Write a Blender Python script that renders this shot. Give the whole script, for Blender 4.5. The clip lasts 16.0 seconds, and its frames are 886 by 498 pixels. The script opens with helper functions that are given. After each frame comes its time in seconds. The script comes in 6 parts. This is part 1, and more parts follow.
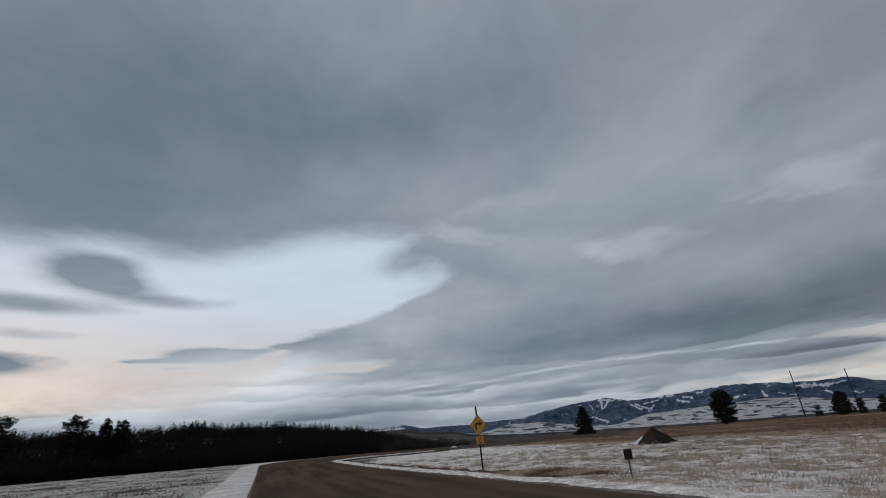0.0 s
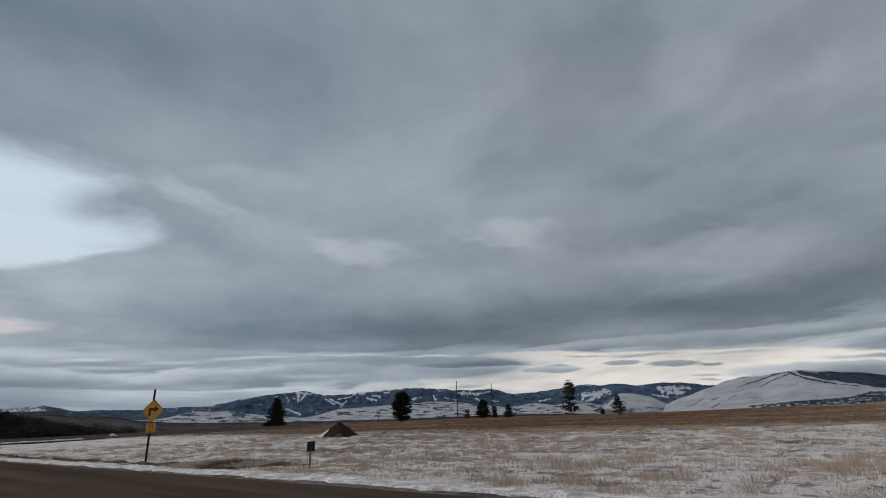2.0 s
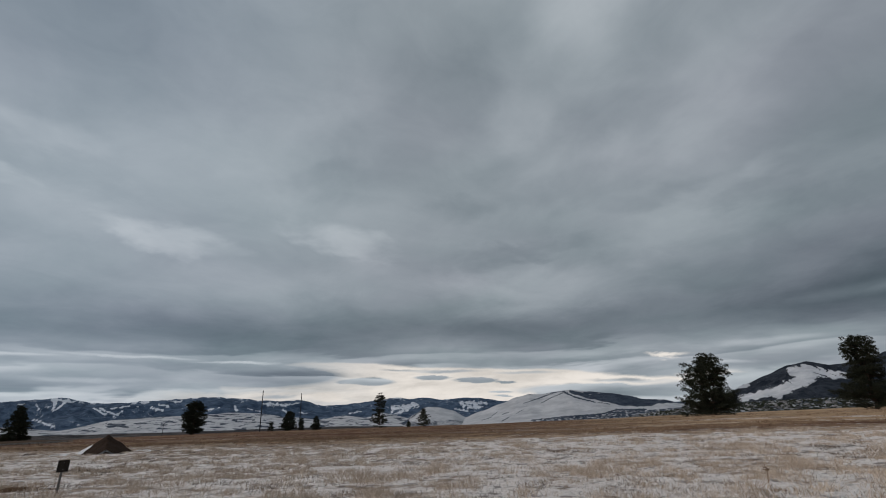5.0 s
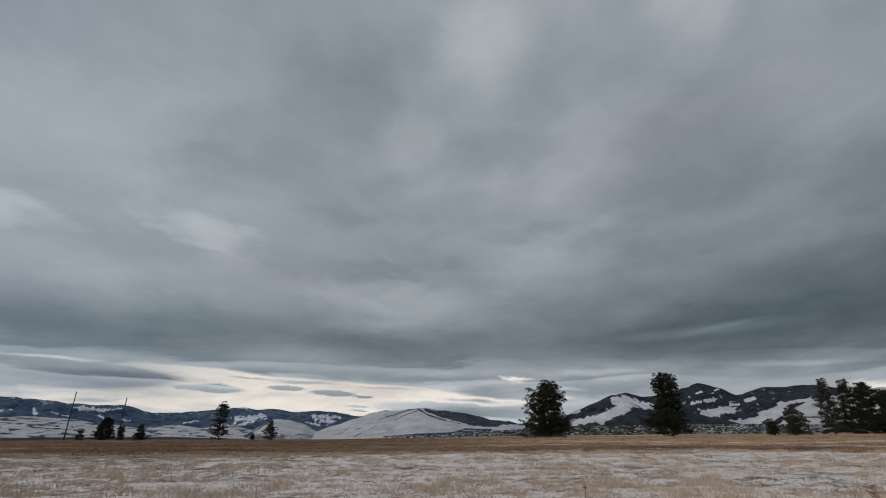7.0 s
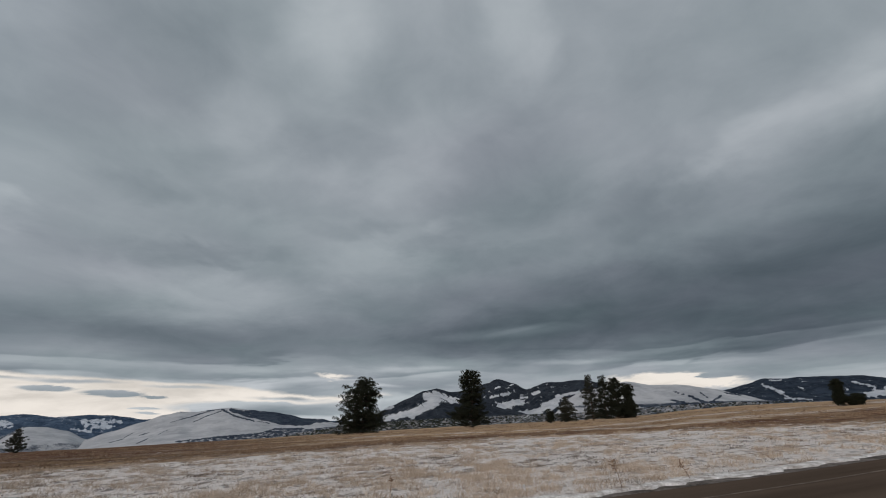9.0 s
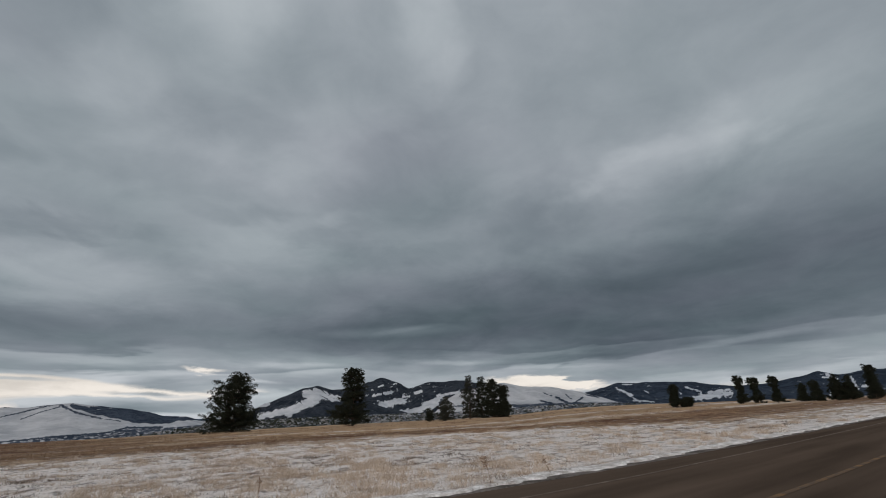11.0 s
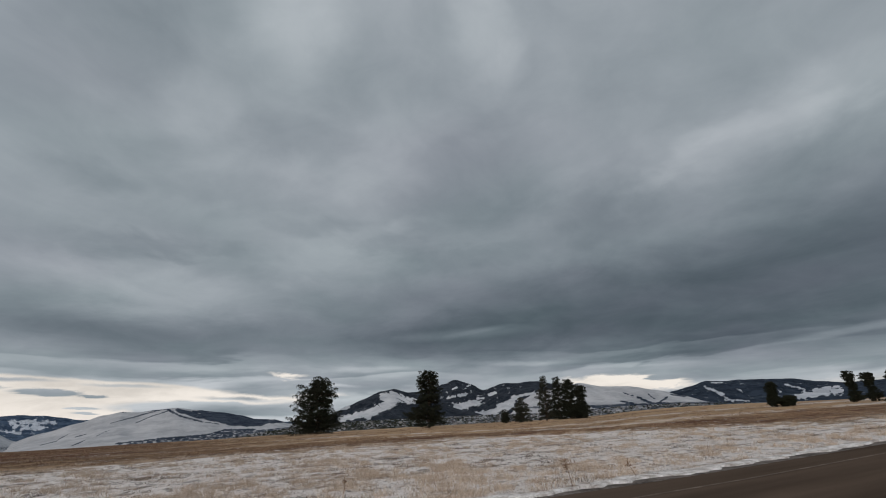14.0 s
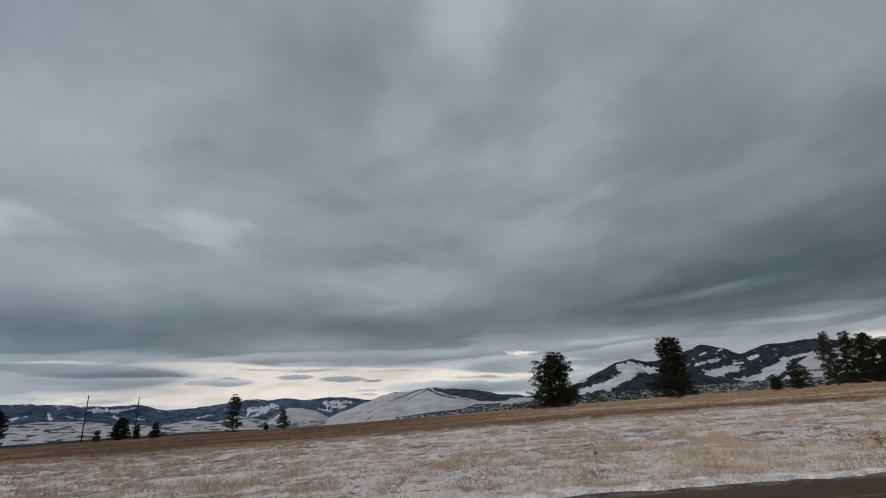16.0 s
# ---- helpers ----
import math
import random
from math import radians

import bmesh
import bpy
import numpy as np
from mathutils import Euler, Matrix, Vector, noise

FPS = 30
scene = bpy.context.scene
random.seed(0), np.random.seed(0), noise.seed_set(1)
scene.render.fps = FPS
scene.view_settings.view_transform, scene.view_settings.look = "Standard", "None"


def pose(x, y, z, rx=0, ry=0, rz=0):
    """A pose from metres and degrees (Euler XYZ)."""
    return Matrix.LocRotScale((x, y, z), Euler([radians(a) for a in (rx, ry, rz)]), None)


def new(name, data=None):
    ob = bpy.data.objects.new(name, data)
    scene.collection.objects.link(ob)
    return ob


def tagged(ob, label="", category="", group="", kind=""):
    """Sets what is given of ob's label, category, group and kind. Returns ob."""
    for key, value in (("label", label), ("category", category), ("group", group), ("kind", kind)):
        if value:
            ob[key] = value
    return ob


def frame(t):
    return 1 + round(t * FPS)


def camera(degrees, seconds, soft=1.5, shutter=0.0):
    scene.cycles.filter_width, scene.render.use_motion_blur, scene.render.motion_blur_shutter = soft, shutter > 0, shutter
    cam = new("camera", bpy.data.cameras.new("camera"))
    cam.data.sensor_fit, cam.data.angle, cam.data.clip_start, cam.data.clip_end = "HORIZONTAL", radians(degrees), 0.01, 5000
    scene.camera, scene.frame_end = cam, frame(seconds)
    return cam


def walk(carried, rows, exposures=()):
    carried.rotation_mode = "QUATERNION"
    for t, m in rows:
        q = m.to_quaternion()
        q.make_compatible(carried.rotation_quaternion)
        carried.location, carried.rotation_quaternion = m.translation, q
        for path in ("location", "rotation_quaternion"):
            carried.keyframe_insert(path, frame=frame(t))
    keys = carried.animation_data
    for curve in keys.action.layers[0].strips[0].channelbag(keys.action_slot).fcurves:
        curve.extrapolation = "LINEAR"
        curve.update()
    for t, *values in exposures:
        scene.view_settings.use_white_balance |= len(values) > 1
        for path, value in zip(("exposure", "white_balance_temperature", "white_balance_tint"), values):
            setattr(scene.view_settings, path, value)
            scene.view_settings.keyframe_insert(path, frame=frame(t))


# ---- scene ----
cam = camera(87.26, 16.0, soft=1.0)
EYE = 1.65

# The camera stands at the road's edge and turns.
walk(cam, [
    (0.00, pose(0, 0, EYE, 112.29, 4.81, -0.00)),
    (0.50, pose(0, 0, EYE, 111.12, 4.51, -10.87)),
    (1.00, pose(0, 0, EYE, 109.85, 4.14, -20.45)),
    (1.50, pose(0, 0, EYE, 109.29, 3.42, -28.08)),
    (2.00, pose(0, 0, EYE, 109.21, 2.33, -34.65)),
    (2.50, pose(0, 0, EYE, 109.65, 1.53, -39.45)),
    (3.00, pose(0, 0, EYE, 109.99, 1.22, -42.85)),
    (3.20, pose(0, 0, EYE, 110.14, 1.16, -43.71)),
    (3.70, pose(0, 0, EYE, 110.24, 1.21, -46.82)),
    (4.25, pose(0, 0, EYE, 109.98, 1.64, -50.55)),
    (4.80, pose(0, 0, EYE, 109.74, 1.97, -54.86)),
    (5.30, pose(0, 0, EYE, 109.88, 1.73, -59.49)),
    (5.50, pose(0, 0, EYE, 110.02, 1.51, -61.78)),
    (6.00, pose(0, 0, EYE, 110.46, 0.85, -66.53)),
    (6.50, pose(0, 0, EYE, 110.76, 0.42, -70.16)),
    (7.00, pose(0, 0, EYE, 111.18, 0.04, -73.42)),
    (7.50, pose(0, 0, EYE, 111.50, -0.33, -76.29)),
    (8.00, pose(0, 0, EYE, 111.33, -0.04, -80.97)),
    (8.50, pose(0, 0, EYE, 110.94, 1.49, -87.97)),
    (9.00, pose(0, 0, EYE, 110.41, 2.24, -94.67)),
    (9.50, pose(0, 0, EYE, 110.05, 1.89, -99.45)),
    (10.00, pose(0, 0, EYE, 109.93, 1.87, -102.96)),
    (10.20, pose(0, 0, EYE, 109.90, 2.06, -104.00)),
    (10.70, pose(0, 0, EYE, 109.80, 2.07, -107.00)),
    (11.25, pose(0, 0, EYE, 109.74, 1.93, -109.28)),
    (11.80, pose(0, 0, EYE, 109.77, 1.80, -109.78)),
    (12.30, pose(0, 0, EYE, 109.90, 1.82, -108.10)),
    (12.50, pose(0, 0, EYE, 110.03, 1.84, -107.10)),
    (13.00, pose(0, 0, EYE, 110.18, 1.99, -104.05)),
    (13.50, pose(0, 0, EYE, 110.27, 2.23, -101.46)),
    (14.00, pose(0, 0, EYE, 110.27, 2.28, -99.71)),
    (14.50, pose(0, 0, EYE, 110.19, 2.51, -96.08)),
    (15.00, pose(0, 0, EYE, 109.91, 2.85, -89.95)),
    (15.50, pose(0, 0, EYE, 109.21, 3.43, -81.76)),
    (16.00, pose(0, 0, EYE, 108.80, 3.75, -72.25)),
], exposures=[(0.0, -0.21, 6300, 10), (2.5, -0.12, 6330, 10), (5.5, -0.05, 6450, 10), (9.0, -0.01, 6500, 10), (12.5, 0.04, 6500, 10), (14.5, 0.01, 6500, 10), (16.0, -0.04, 6480, 10)])

# ---- sky ----
world = bpy.data.worlds.new("winter_sky")
scene.world = world
world.use_nodes = True
wt = world.node_tree
wt.nodes.clear()


def wnode(kind, **given):
    n = wt.nodes.new(kind)
    for key, value in given.items():
        if key == "op":
            n.operation = value
        elif key == "clamp":
            n.use_clamp = value
    return n


def wmath(op, a, b=None, c=None, clamp=False):
    n = wnode("ShaderNodeMath", op=op, clamp=clamp)
    for i, v in enumerate((a, b, c)):
        if v is None:
            continue
        if isinstance(v, (int, float)):
            n.inputs[i].default_value = v
        else:
            wt.links.new(v, n.inputs[i])
    return n.outputs[0]


def wcombine(x, y, z=0.0):
    n = wnode("ShaderNodeCombineXYZ")
    for i, v in enumerate((x, y, z)):
        if isinstance(v, (int, float)):
            n.inputs[i].default_value = v
        else:
            wt.links.new(v, n.inputs[i])
    return n.outputs[0]


def wnoise(vector, scale, detail=4.0, rough=0.55, distort=0.0):
    n = wnode("ShaderNodeTexNoise")
    wt.links.new(vector, n.inputs["Vector"])
    n.inputs["Scale"].default_value, n.inputs["Detail"].default_value = scale, detail
    n.inputs["Roughness"].default_value, n.inputs["Distortion"].default_value = rough, distort
    return n


def wramp(value, lo, hi, out_lo=0.0, out_hi=1.0, smooth=True):
    n = wnode("ShaderNodeMapRange")
    n.interpolation_type = "SMOOTHSTEP" if smooth else "LINEAR"
    wt.links.new(value, n.inputs["Value"])
    for key, v in (("From Min", lo), ("From Max", hi), ("To Min", out_lo), ("To Max", out_hi)):
        n.inputs[key].default_value = v
    return n.outputs["Result"]


coord = wnode("ShaderNodeTexCoord")
split = wnode("ShaderNodeSeparateXYZ")
wt.links.new(coord.outputs["Generated"], split.inputs[0])
dx, dy, dz = split.outputs
azimuth = wmath("MULTIPLY", wmath("ARCTAN2", dx, dy), 57.29578)
height = wmath("MULTIPLY", wmath("ARCSINE", wmath("MINIMUM", wmath("MAXIMUM", dz, -1.0), 1.0)), 57.29578)
# the cloud deck as a level sheet seen from below
deck_w = wmath("ADD", wmath("MAXIMUM", dz, 0.0), 0.12)
deck = wcombine(wmath("DIVIDE", dx, deck_w), wmath("DIVIDE", dy, deck_w))
# wind-drawn billows shift the forms, less so near the horizon
loose = wramp(height, 2.0, 26.0, 0.12, 1.0, smooth=False)
billow = wnoise(deck, 1.6, 5.0, 0.6, 0.4)
bsplit = wnode("ShaderNodeSeparateXYZ")
wt.links.new(billow.outputs["Color"], bsplit.inputs[0])
sway_a = wmath("MULTIPLY", wmath("MULTIPLY", wmath("SUBTRACT", bsplit.outputs[0], 0.5), 22.0), wmath("ADD", wmath("MULTIPLY", loose, 0.6), 0.4))
sway_h = wmath("MULTIPLY", wmath("MULTIPLY", wmath("SUBTRACT", bsplit.outputs[1], 0.5), 11.0), loose)
sky_at = wcombine(wmath("ADD", azimuth, sway_a), wmath("ADD", height, sway_h))


def cloud(total, az, el, half_az, half_el, amount, turn=0.0, at=None, soft=True):
    """Adds a soft oval of cloud (amount < 0) or thin bright cloud (amount > 0) to the total."""
    m = wnode("ShaderNodeMapping")
    m.vector_type = "TEXTURE"
    wt.links.new(at or sky_at, m.inputs["Vector"])
    m.inputs["Location"].default_value = (az, el, 0)
    m.inputs["Rotation"].default_value = (0, 0, radians(turn))
    m.inputs["Scale"].default_value = (half_az, half_el, 1)
    g = wnode("ShaderNodeTexGradient")
    g.gradient_type = "SPHERICAL"
    wt.links.new(m.outputs[0], g.inputs[0])
    v = wramp(g.outputs["Fac"], 0.0, 0.85) if soft else g.outputs["Fac"]
    return wmath("MULTIPLY_ADD", v, amount, total)


def by_bearing(first, last, stops, scale=60.0):
    """A height in degrees that changes with the bearing, through a few stops."""
    n = wnode("ShaderNodeFloatCurve")
    wt.links.new(wmath("DIVIDE", wmath("SUBTRACT", azimuth, first), last - first, clamp=True), n.inputs["Value"])
    c = n.mapping.curves[0]
    c.points[0].location, c.points[1].location = (0, stops[0][1] / scale), (1, stops[-1][1] / scale)
    for x, v in stops[1:-1]:
        c.points.new((x - first) / (last - first), v / scale)
    n.mapping.update()
    return wmath("MULTIPLY", n.outputs[0], scale)


# mean grey of the deck by height over the horizon
deck_ramp = wnode("ShaderNodeFloatCurve")
wt.links.new(wmath("DIVIDE", height, 60.0, clamp=True), deck_ramp.inputs["Value"])
curve = deck_ramp.mapping.curves[0]
stops = [(0, 0.67), (3.5, 0.65), (6, 0.595), (9, 0.515), (13, 0.545), (19, 0.58), (27, 0.59), (36, 0.585), (50, 0.61), (60, 0.61)]
curve.points[0].location, curve.points[1].location = (0, stops[0][1]), (1, stops[-1][1])
for e, v in stops[1:-1]:
    curve.points.new(e / 60.0, v)
deck_ramp.mapping.update()
grey = deck_ramp.outputs[0]
still_at = wcombine(azimuth, height)
plain_at = wcombine(wmath("MULTIPLY_ADD", wmath("SUBTRACT", bsplit.outputs[0], 0.5), 6.0, azimuth), wmath("MULTIPLY_ADD", wmath("SUBTRACT", bsplit.outputs[2], 0.5), 2.4, height))
# broad dark banks
grey = cloud(grey, 110, 11.5, 52, 10, -0.07)
grey = cloud(grey, 132, 11.5, 42, 12, -0.10)
grey = cloud(grey, 152, 16, 32, 12, -0.08)
grey = cloud(grey, 101, 9.0, 18, 4, -0.06)
grey = cloud(grey, 40, 10.5, 34, 5.5, -0.06, 2)
grey = cloud(grey, 66, 9.5, 16, 4, -0.05)
grey = cloud(grey, -30, 34, 40, 18, -0.09)
grey = cloud(grey, 10, 38, 34, 12, -0.05)
grey = cloud(grey, -42, 26, 24, 9, -0.05)
grey = cloud(grey, 55, 38, 14, 12, -0.03)
grey = cloud(grey, 104, 26, 18, 12, -0.03)
# thin, bright places
grey = cloud(grey, 12, 21, 18, 6, 0.035, -10)
grey = cloud(grey, 28, 28, 40, 22, 0.06)
grey = cloud(grey, 71, 13.5, 16, 4, 0.06)
grey = cloud(grey, 142, 28, 22, 4.0, 0.05, 3)
grey = cloud(grey, 103, 9.8, 12, 0.9, 0.07, 2, still_at)
grey = cloud(grey, -12, 7.0, 36, 4.5, 0.10, 0, still_at)
grey = cloud(grey, -27, 7.2, 24, 5.2, 0.20, 0, still_at)
grey = cloud(grey, 2, 14, 22, 4, 0.05, 8)
grey = cloud(grey, -24, 9.8, 13, 3.2, 0.11, 0, still_at)
grey = cloud(grey, -15, 9.3, 11, 2.6, 0.07, 4, plain_at)
grey = cloud(grey, -12, 11.5, 18, 5, 0.07, 6)
grey = cloud(grey, 136, 6, 24, 4.5, -0.06, 0, still_at)
grey = cloud(grey, -11, 3.4, 15, 3.2, -0.10, 0, still_at)
grey = cloud(grey, -30, 28, 28, 10, 0.05)
grey = cloud(grey, -3, 15.5, 17, 5, 0.07)
grey = cloud(grey, 0, 10.5, 24, 4, 0.07)
grey = cloud(grey, 40, 13.5, 46, 5, 0.05)
grey = cloud(grey, -5, 30, 20, 9, 0.05)
grey = cloud(grey, 76, 31, 20, 12, 0.035)
grey = cloud(grey, 122, 23, 16, 6, -0.06)
grey = cloud(grey, 106, 28, 14, 12, -0.03)
grey = cloud(grey, 142, 11, 15, 5, 0.035)
grey = cloud(grey, 48, 31, 15, 8, -0.035)
grey = cloud(grey, 76, 2.0, 11, 1.0, -0.10, 0, still_at)
grey = cloud(grey, 54, 7.6, 13, 3, 0.05, 0, still_at)
grey = cloud(grey, 20, 7.0, 16, 2.4, 0.05, 0, still_at)
grey = cloud(grey, 40, 4.9, 13, 1.2, -0.10, 0, still_at)
# smaller forms of the deck, each at its own bearing: breaks, folds and scud
fold = wnoise(deck, 3.6, 4.0, 0.52, 0.3)
fsplit = wnode("ShaderNodeSeparateXYZ")
wt.links.new(fold.outputs["Color"], fsplit.inputs[0])
mid_at = wcombine(wmath("MULTIPLY_ADD", wmath("SUBTRACT", fsplit.outputs[0], 0.5), 13.0, azimuth), wmath("MULTIPLY_ADD", wmath("SUBTRACT", fsplit.outputs[1], 0.5), 6.5, height))
BREAKS = [(80, 45.0, 8.5, 7.0, 0.10, 3), (69, 34.2, 5.5, 3.0, 0.035, 2), (90, 29.5, 4.0, 5.5, 0.035, -5), (95, 36.0, 6.0, 5.0, 0.03, 10), (44.5, 20.6, 7.2, 1.7, 0.10, -9), (85, 18.8, 9.6, 4.1, 0.045, -2),
          (96, 23.0, 3.9, 1.2, 0.035, 16), (109, 44.7, 5.5, 7.0, 0.085, -5), (131, 26.6, 9.5, 0.9, 0.03, 15), (143, 27.4, 10.0, 1.1, 0.025, -6), (125, 24.3, 2.8, 3.9, 0.03, -11), (25, 19.1, 7.3, 1.4, 0.10, -12),
          (4, 23.6, 7.2, 0.8, 0.08, -15), (11, 26.0, 9, 1.4, 0.05, 6), (-4, 17.8, 7.4, 4.0, 0.03, 13)]
FOLDS = [(81, 32.7, 9.0, 2.8, -0.045, -4), (75, 26.1, 11.6, 2.6, -0.04, -1), (84, 23.0, 6.6, 1.2, -0.04, 0), (60, 24.3, 5.5, 1.4, -0.035, 5), (67, 18.5, 9.8, 1.2, -0.06, 4), (62, 41.3, 10.2, 5.4, -0.035, 6),
         (41, 28.0, 6.3, 1.8, -0.03, 15), (109, 18.8, 6.9, 2.2, -0.035, -2), (77, 31.7, 6.2, 3.2, -0.03, 9), (65, 29.6, 4.6, 2.1, -0.035, 15), (140, 23.1, 8.3, 3.4, -0.035, -3), (93, 20.4, 6.6, 1.0, -0.03, 1),
         (100, 18.3, 8.8, 1.5, -0.03, -2), (121, 21.5, 8.0, 3.0, -0.035, 6)]
for az, el, half_az, half_el, amount, turn in BREAKS + FOLDS:
    grey = cloud(grey, az, el, half_az * 1.25, half_el * 1.25 + 0.2, amount * 0.85, turn, mid_at)
# the low decks' thin bright rims
edge = wnoise(wcombine(wmath("MULTIPLY", azimuth, 0.16), wmath("MULTIPLY", height, 0.55)), 1.0, 6.0, 0.62, 0.3).outputs["Fac"]
wobble = wmath("MULTIPLY", wmath("SUBTRACT", edge, 0.5), 2.2)
fine_at = wcombine(wmath("MULTIPLY_ADD", wmath("SUBTRACT", edge, 0.5), 5.0, azimuth), wmath("MULTIPLY_ADD", wobble, 0.34, height))
for rim_az, rim_el, rim_w, rim_h, gain, tilt in ((12.2, 6.4, 6.5, 0.26, 0.13, 1.5), (-2.1, 6.0, 3.5, 0.26, 0.12, 3), (33.5, 6.25, 6.0, 0.22, 0.16, -1), (24, 6.65, 9, 0.22, 0.10, -1), (5.9, 5.9, 6, 0.30, 0.10, 3),
                                                 (-1.0, 5.3, 7, 0.28, 0.10, 1), (10.3, 5.4, 10, 1.0, 0.06, 1), (7.4, 3.3, 5, 0.7, 0.08, 0), (20, 4.4, 7, 0.35, 0.08, -1), (15, 3.1, 9, 0.3, 0.06, 0), (4.5, 23.0, 5.5, 0.9, 0.05, -17),
                                                 (91, 6.0, 8, 0.5, 0.09, 0), (87, 4.4, 5, 0.35, 0.12, -4), (104, 10.0, 6, 0.45, 0.045, 7), (141, 6.3, 10, 0.5, 0.08, 3), (110, 6.0, 10, 0.45, 0.07, -2), (121, 5.0, 9, 0.35, 0.06, -2)):
    grey = cloud(grey, rim_az, rim_el, rim_w, rim_h, gain, tilt, fine_at)
# layers of cloud along the horizon: each is pale at its upper rim and greyer below
streak = wnoise(wcombine(wmath("MULTIPLY", azimuth, 0.075), wmath("MULTIPLY", height, 0.40)), 1.0, 3.0, 0.5, 0.4).outputs["Fac"]
low = wramp(height, 5.0, 9.5, 1.0, 0.0)
roll = wnoise(wcombine(wmath("MULTIPLY", azimuth, 0.050), wmath("MULTIPLY", height, 0.30)), 1.0, 4.0, 0.55, 0.3).outputs["Fac"]
step = wmath("FRACT", wmath("MULTIPLY_ADD", roll, 2.6, wmath("MULTIPLY", height, 0.50)))
rim = wmath("MULTIPLY", wramp(step, 0.0, 0.80), wramp(step, 0.80, 1.0, 1.0, 0.0))
weight = wramp(wnoise(wcombine(wmath("MULTIPLY", azimuth, 0.045), wmath("MULTIPLY", height, 0.3)), 1.0, 2.0, 0.5, 0.0).outputs["Fac"], 0.34, 0.62, 0.25, 1.0)
grey = wmath("MULTIPLY_ADD", wmath("MULTIPLY", wmath("MULTIPLY", wmath("SUBTRACT", rim, 0.36), low), wmath("MULTIPLY", weight, wramp(azimuth, 60.0, 100.0, 1.0, 0.55))), 0.20, grey)
grey = wmath("MULTIPLY_ADD", wmath("MULTIPLY", wmath("SUBTRACT", streak, 0.5), low), 0.20, grey)
mottle = wnoise(deck, 2.2, 6.0, 0.6, 0.5).outputs["Fac"]
grey = wmath("MULTIPLY_ADD", wmath("SUBTRACT", mottle, 0.5), 0.10, grey)
grain = wnoise(wcombine(wmath("MULTIPLY", azimuth, 0.10), wmath("MULTIPLY", height, 0.16)), 1.0, 5.0, 0.55, 0.6).outputs["Fac"]
grey = wmath("MULTIPLY_ADD", wmath("SUBTRACT", grain, 0.5), 0.08, grey)

# the clear gap between two decks: soft upper edge, crisp lower edge
h_off = wmath("ADD", height, wobble)
gap_top = by_bearing(-75, 12, [(-75, 19), (-45, 21.4), (-36, 22.8), (-30, 22.2), (-25, 22.8), (-20, 24), (-13, 25.5), (-7, 25.6), (-1, 24.4), (3, 20), (12, 14)])
gap_foot = by_bearing(-75, 12, [(-75, 3), (-42, 3.6), (-32, 4.6), (-25, 6.0), (-19, 8.6), (-15.7, 12.1), (-11.3, 13.2), (-7.4, 14.3), (-3.9, 15.5), (-0.3, 17.0), (2.7, 18.4), (12, 24)])
under = wramp(wmath("SUBTRACT", gap_top, h_off), -0.8, 3.4)
fray = wramp(azimuth, -24.0, -13.0, 4.0, 0.9)
over = wramp(wmath("DIVIDE", wmath("SUBTRACT", h_off, gap_foot), fray), -0.4, 0.8)
clear = wmath("MULTIPLY", wmath("MULTIPLY", under, over), wramp(wmath("MULTIPLY_ADD", wmath("SUBTRACT", edge, 0.5), 14.0, azimuth), -6.0, 8.0, 1.0, 0.2))
# the bright strip over the far valley
strip_top = by_bearing(28, 92, [(28, 5.2), (38, 6.2), (44, 6.3), (50, 6.1), (56, 5.6), (63, 5.1), (70, 4.7), (76, 3.9), (82, 3.3), (87, 2.4), (92, 0)], 20.0)
strip_foot = by_bearing(28, 92, [(28, 5.8), (31, 4.2), (35, 1.4), (41, 0.4), (53, 0.3), (63, 0.3), (68, 2.0), (72, 2.5), (80, 2.5), (84, 2.6), (92, 3)], 20.0)
h_fine = wmath("MULTIPLY_ADD", wobble, 0.45, height)
strip = wmath("MULTIPLY", wramp(wmath("SUBTRACT", strip_top, h_fine), -0.05, 0.3), wramp(wmath("SUBTRACT", h_fine, strip_foot), -0.2, 0.5))
clear = wmath("MAXIMUM", clear, wmath("MULTIPLY", strip, wramp(azimuth, 34.0, 54.0, 0.2, 1.0)))
# small breaks of light
clear = cloud(clear, 120.5, 3.1, 8.0, 1.0, 3.0, -5, plain_at)
clear = cloud(clear, -10.5, 8.8, 6.5, 0.75, 1.5, 2, plain_at)
clear = cloud(clear, -14, 7.4, 8.0, 0.5, 0.5, 2, plain_at)
clear = cloud(clear, 82, 5.5, 3.2, 0.40, 1.0, -6, plain_at)
clear = cloud(clear, 85.5, 3.2, 4.0, 0.5, 0.7, 0, plain_at)
clear = cloud(clear, 140, 1.6, 9, 0.8, 0.5, 0, plain_at)
clear = cloud(clear, 36, 2.6, 16, 1.0, 0.55, 0, plain_at)
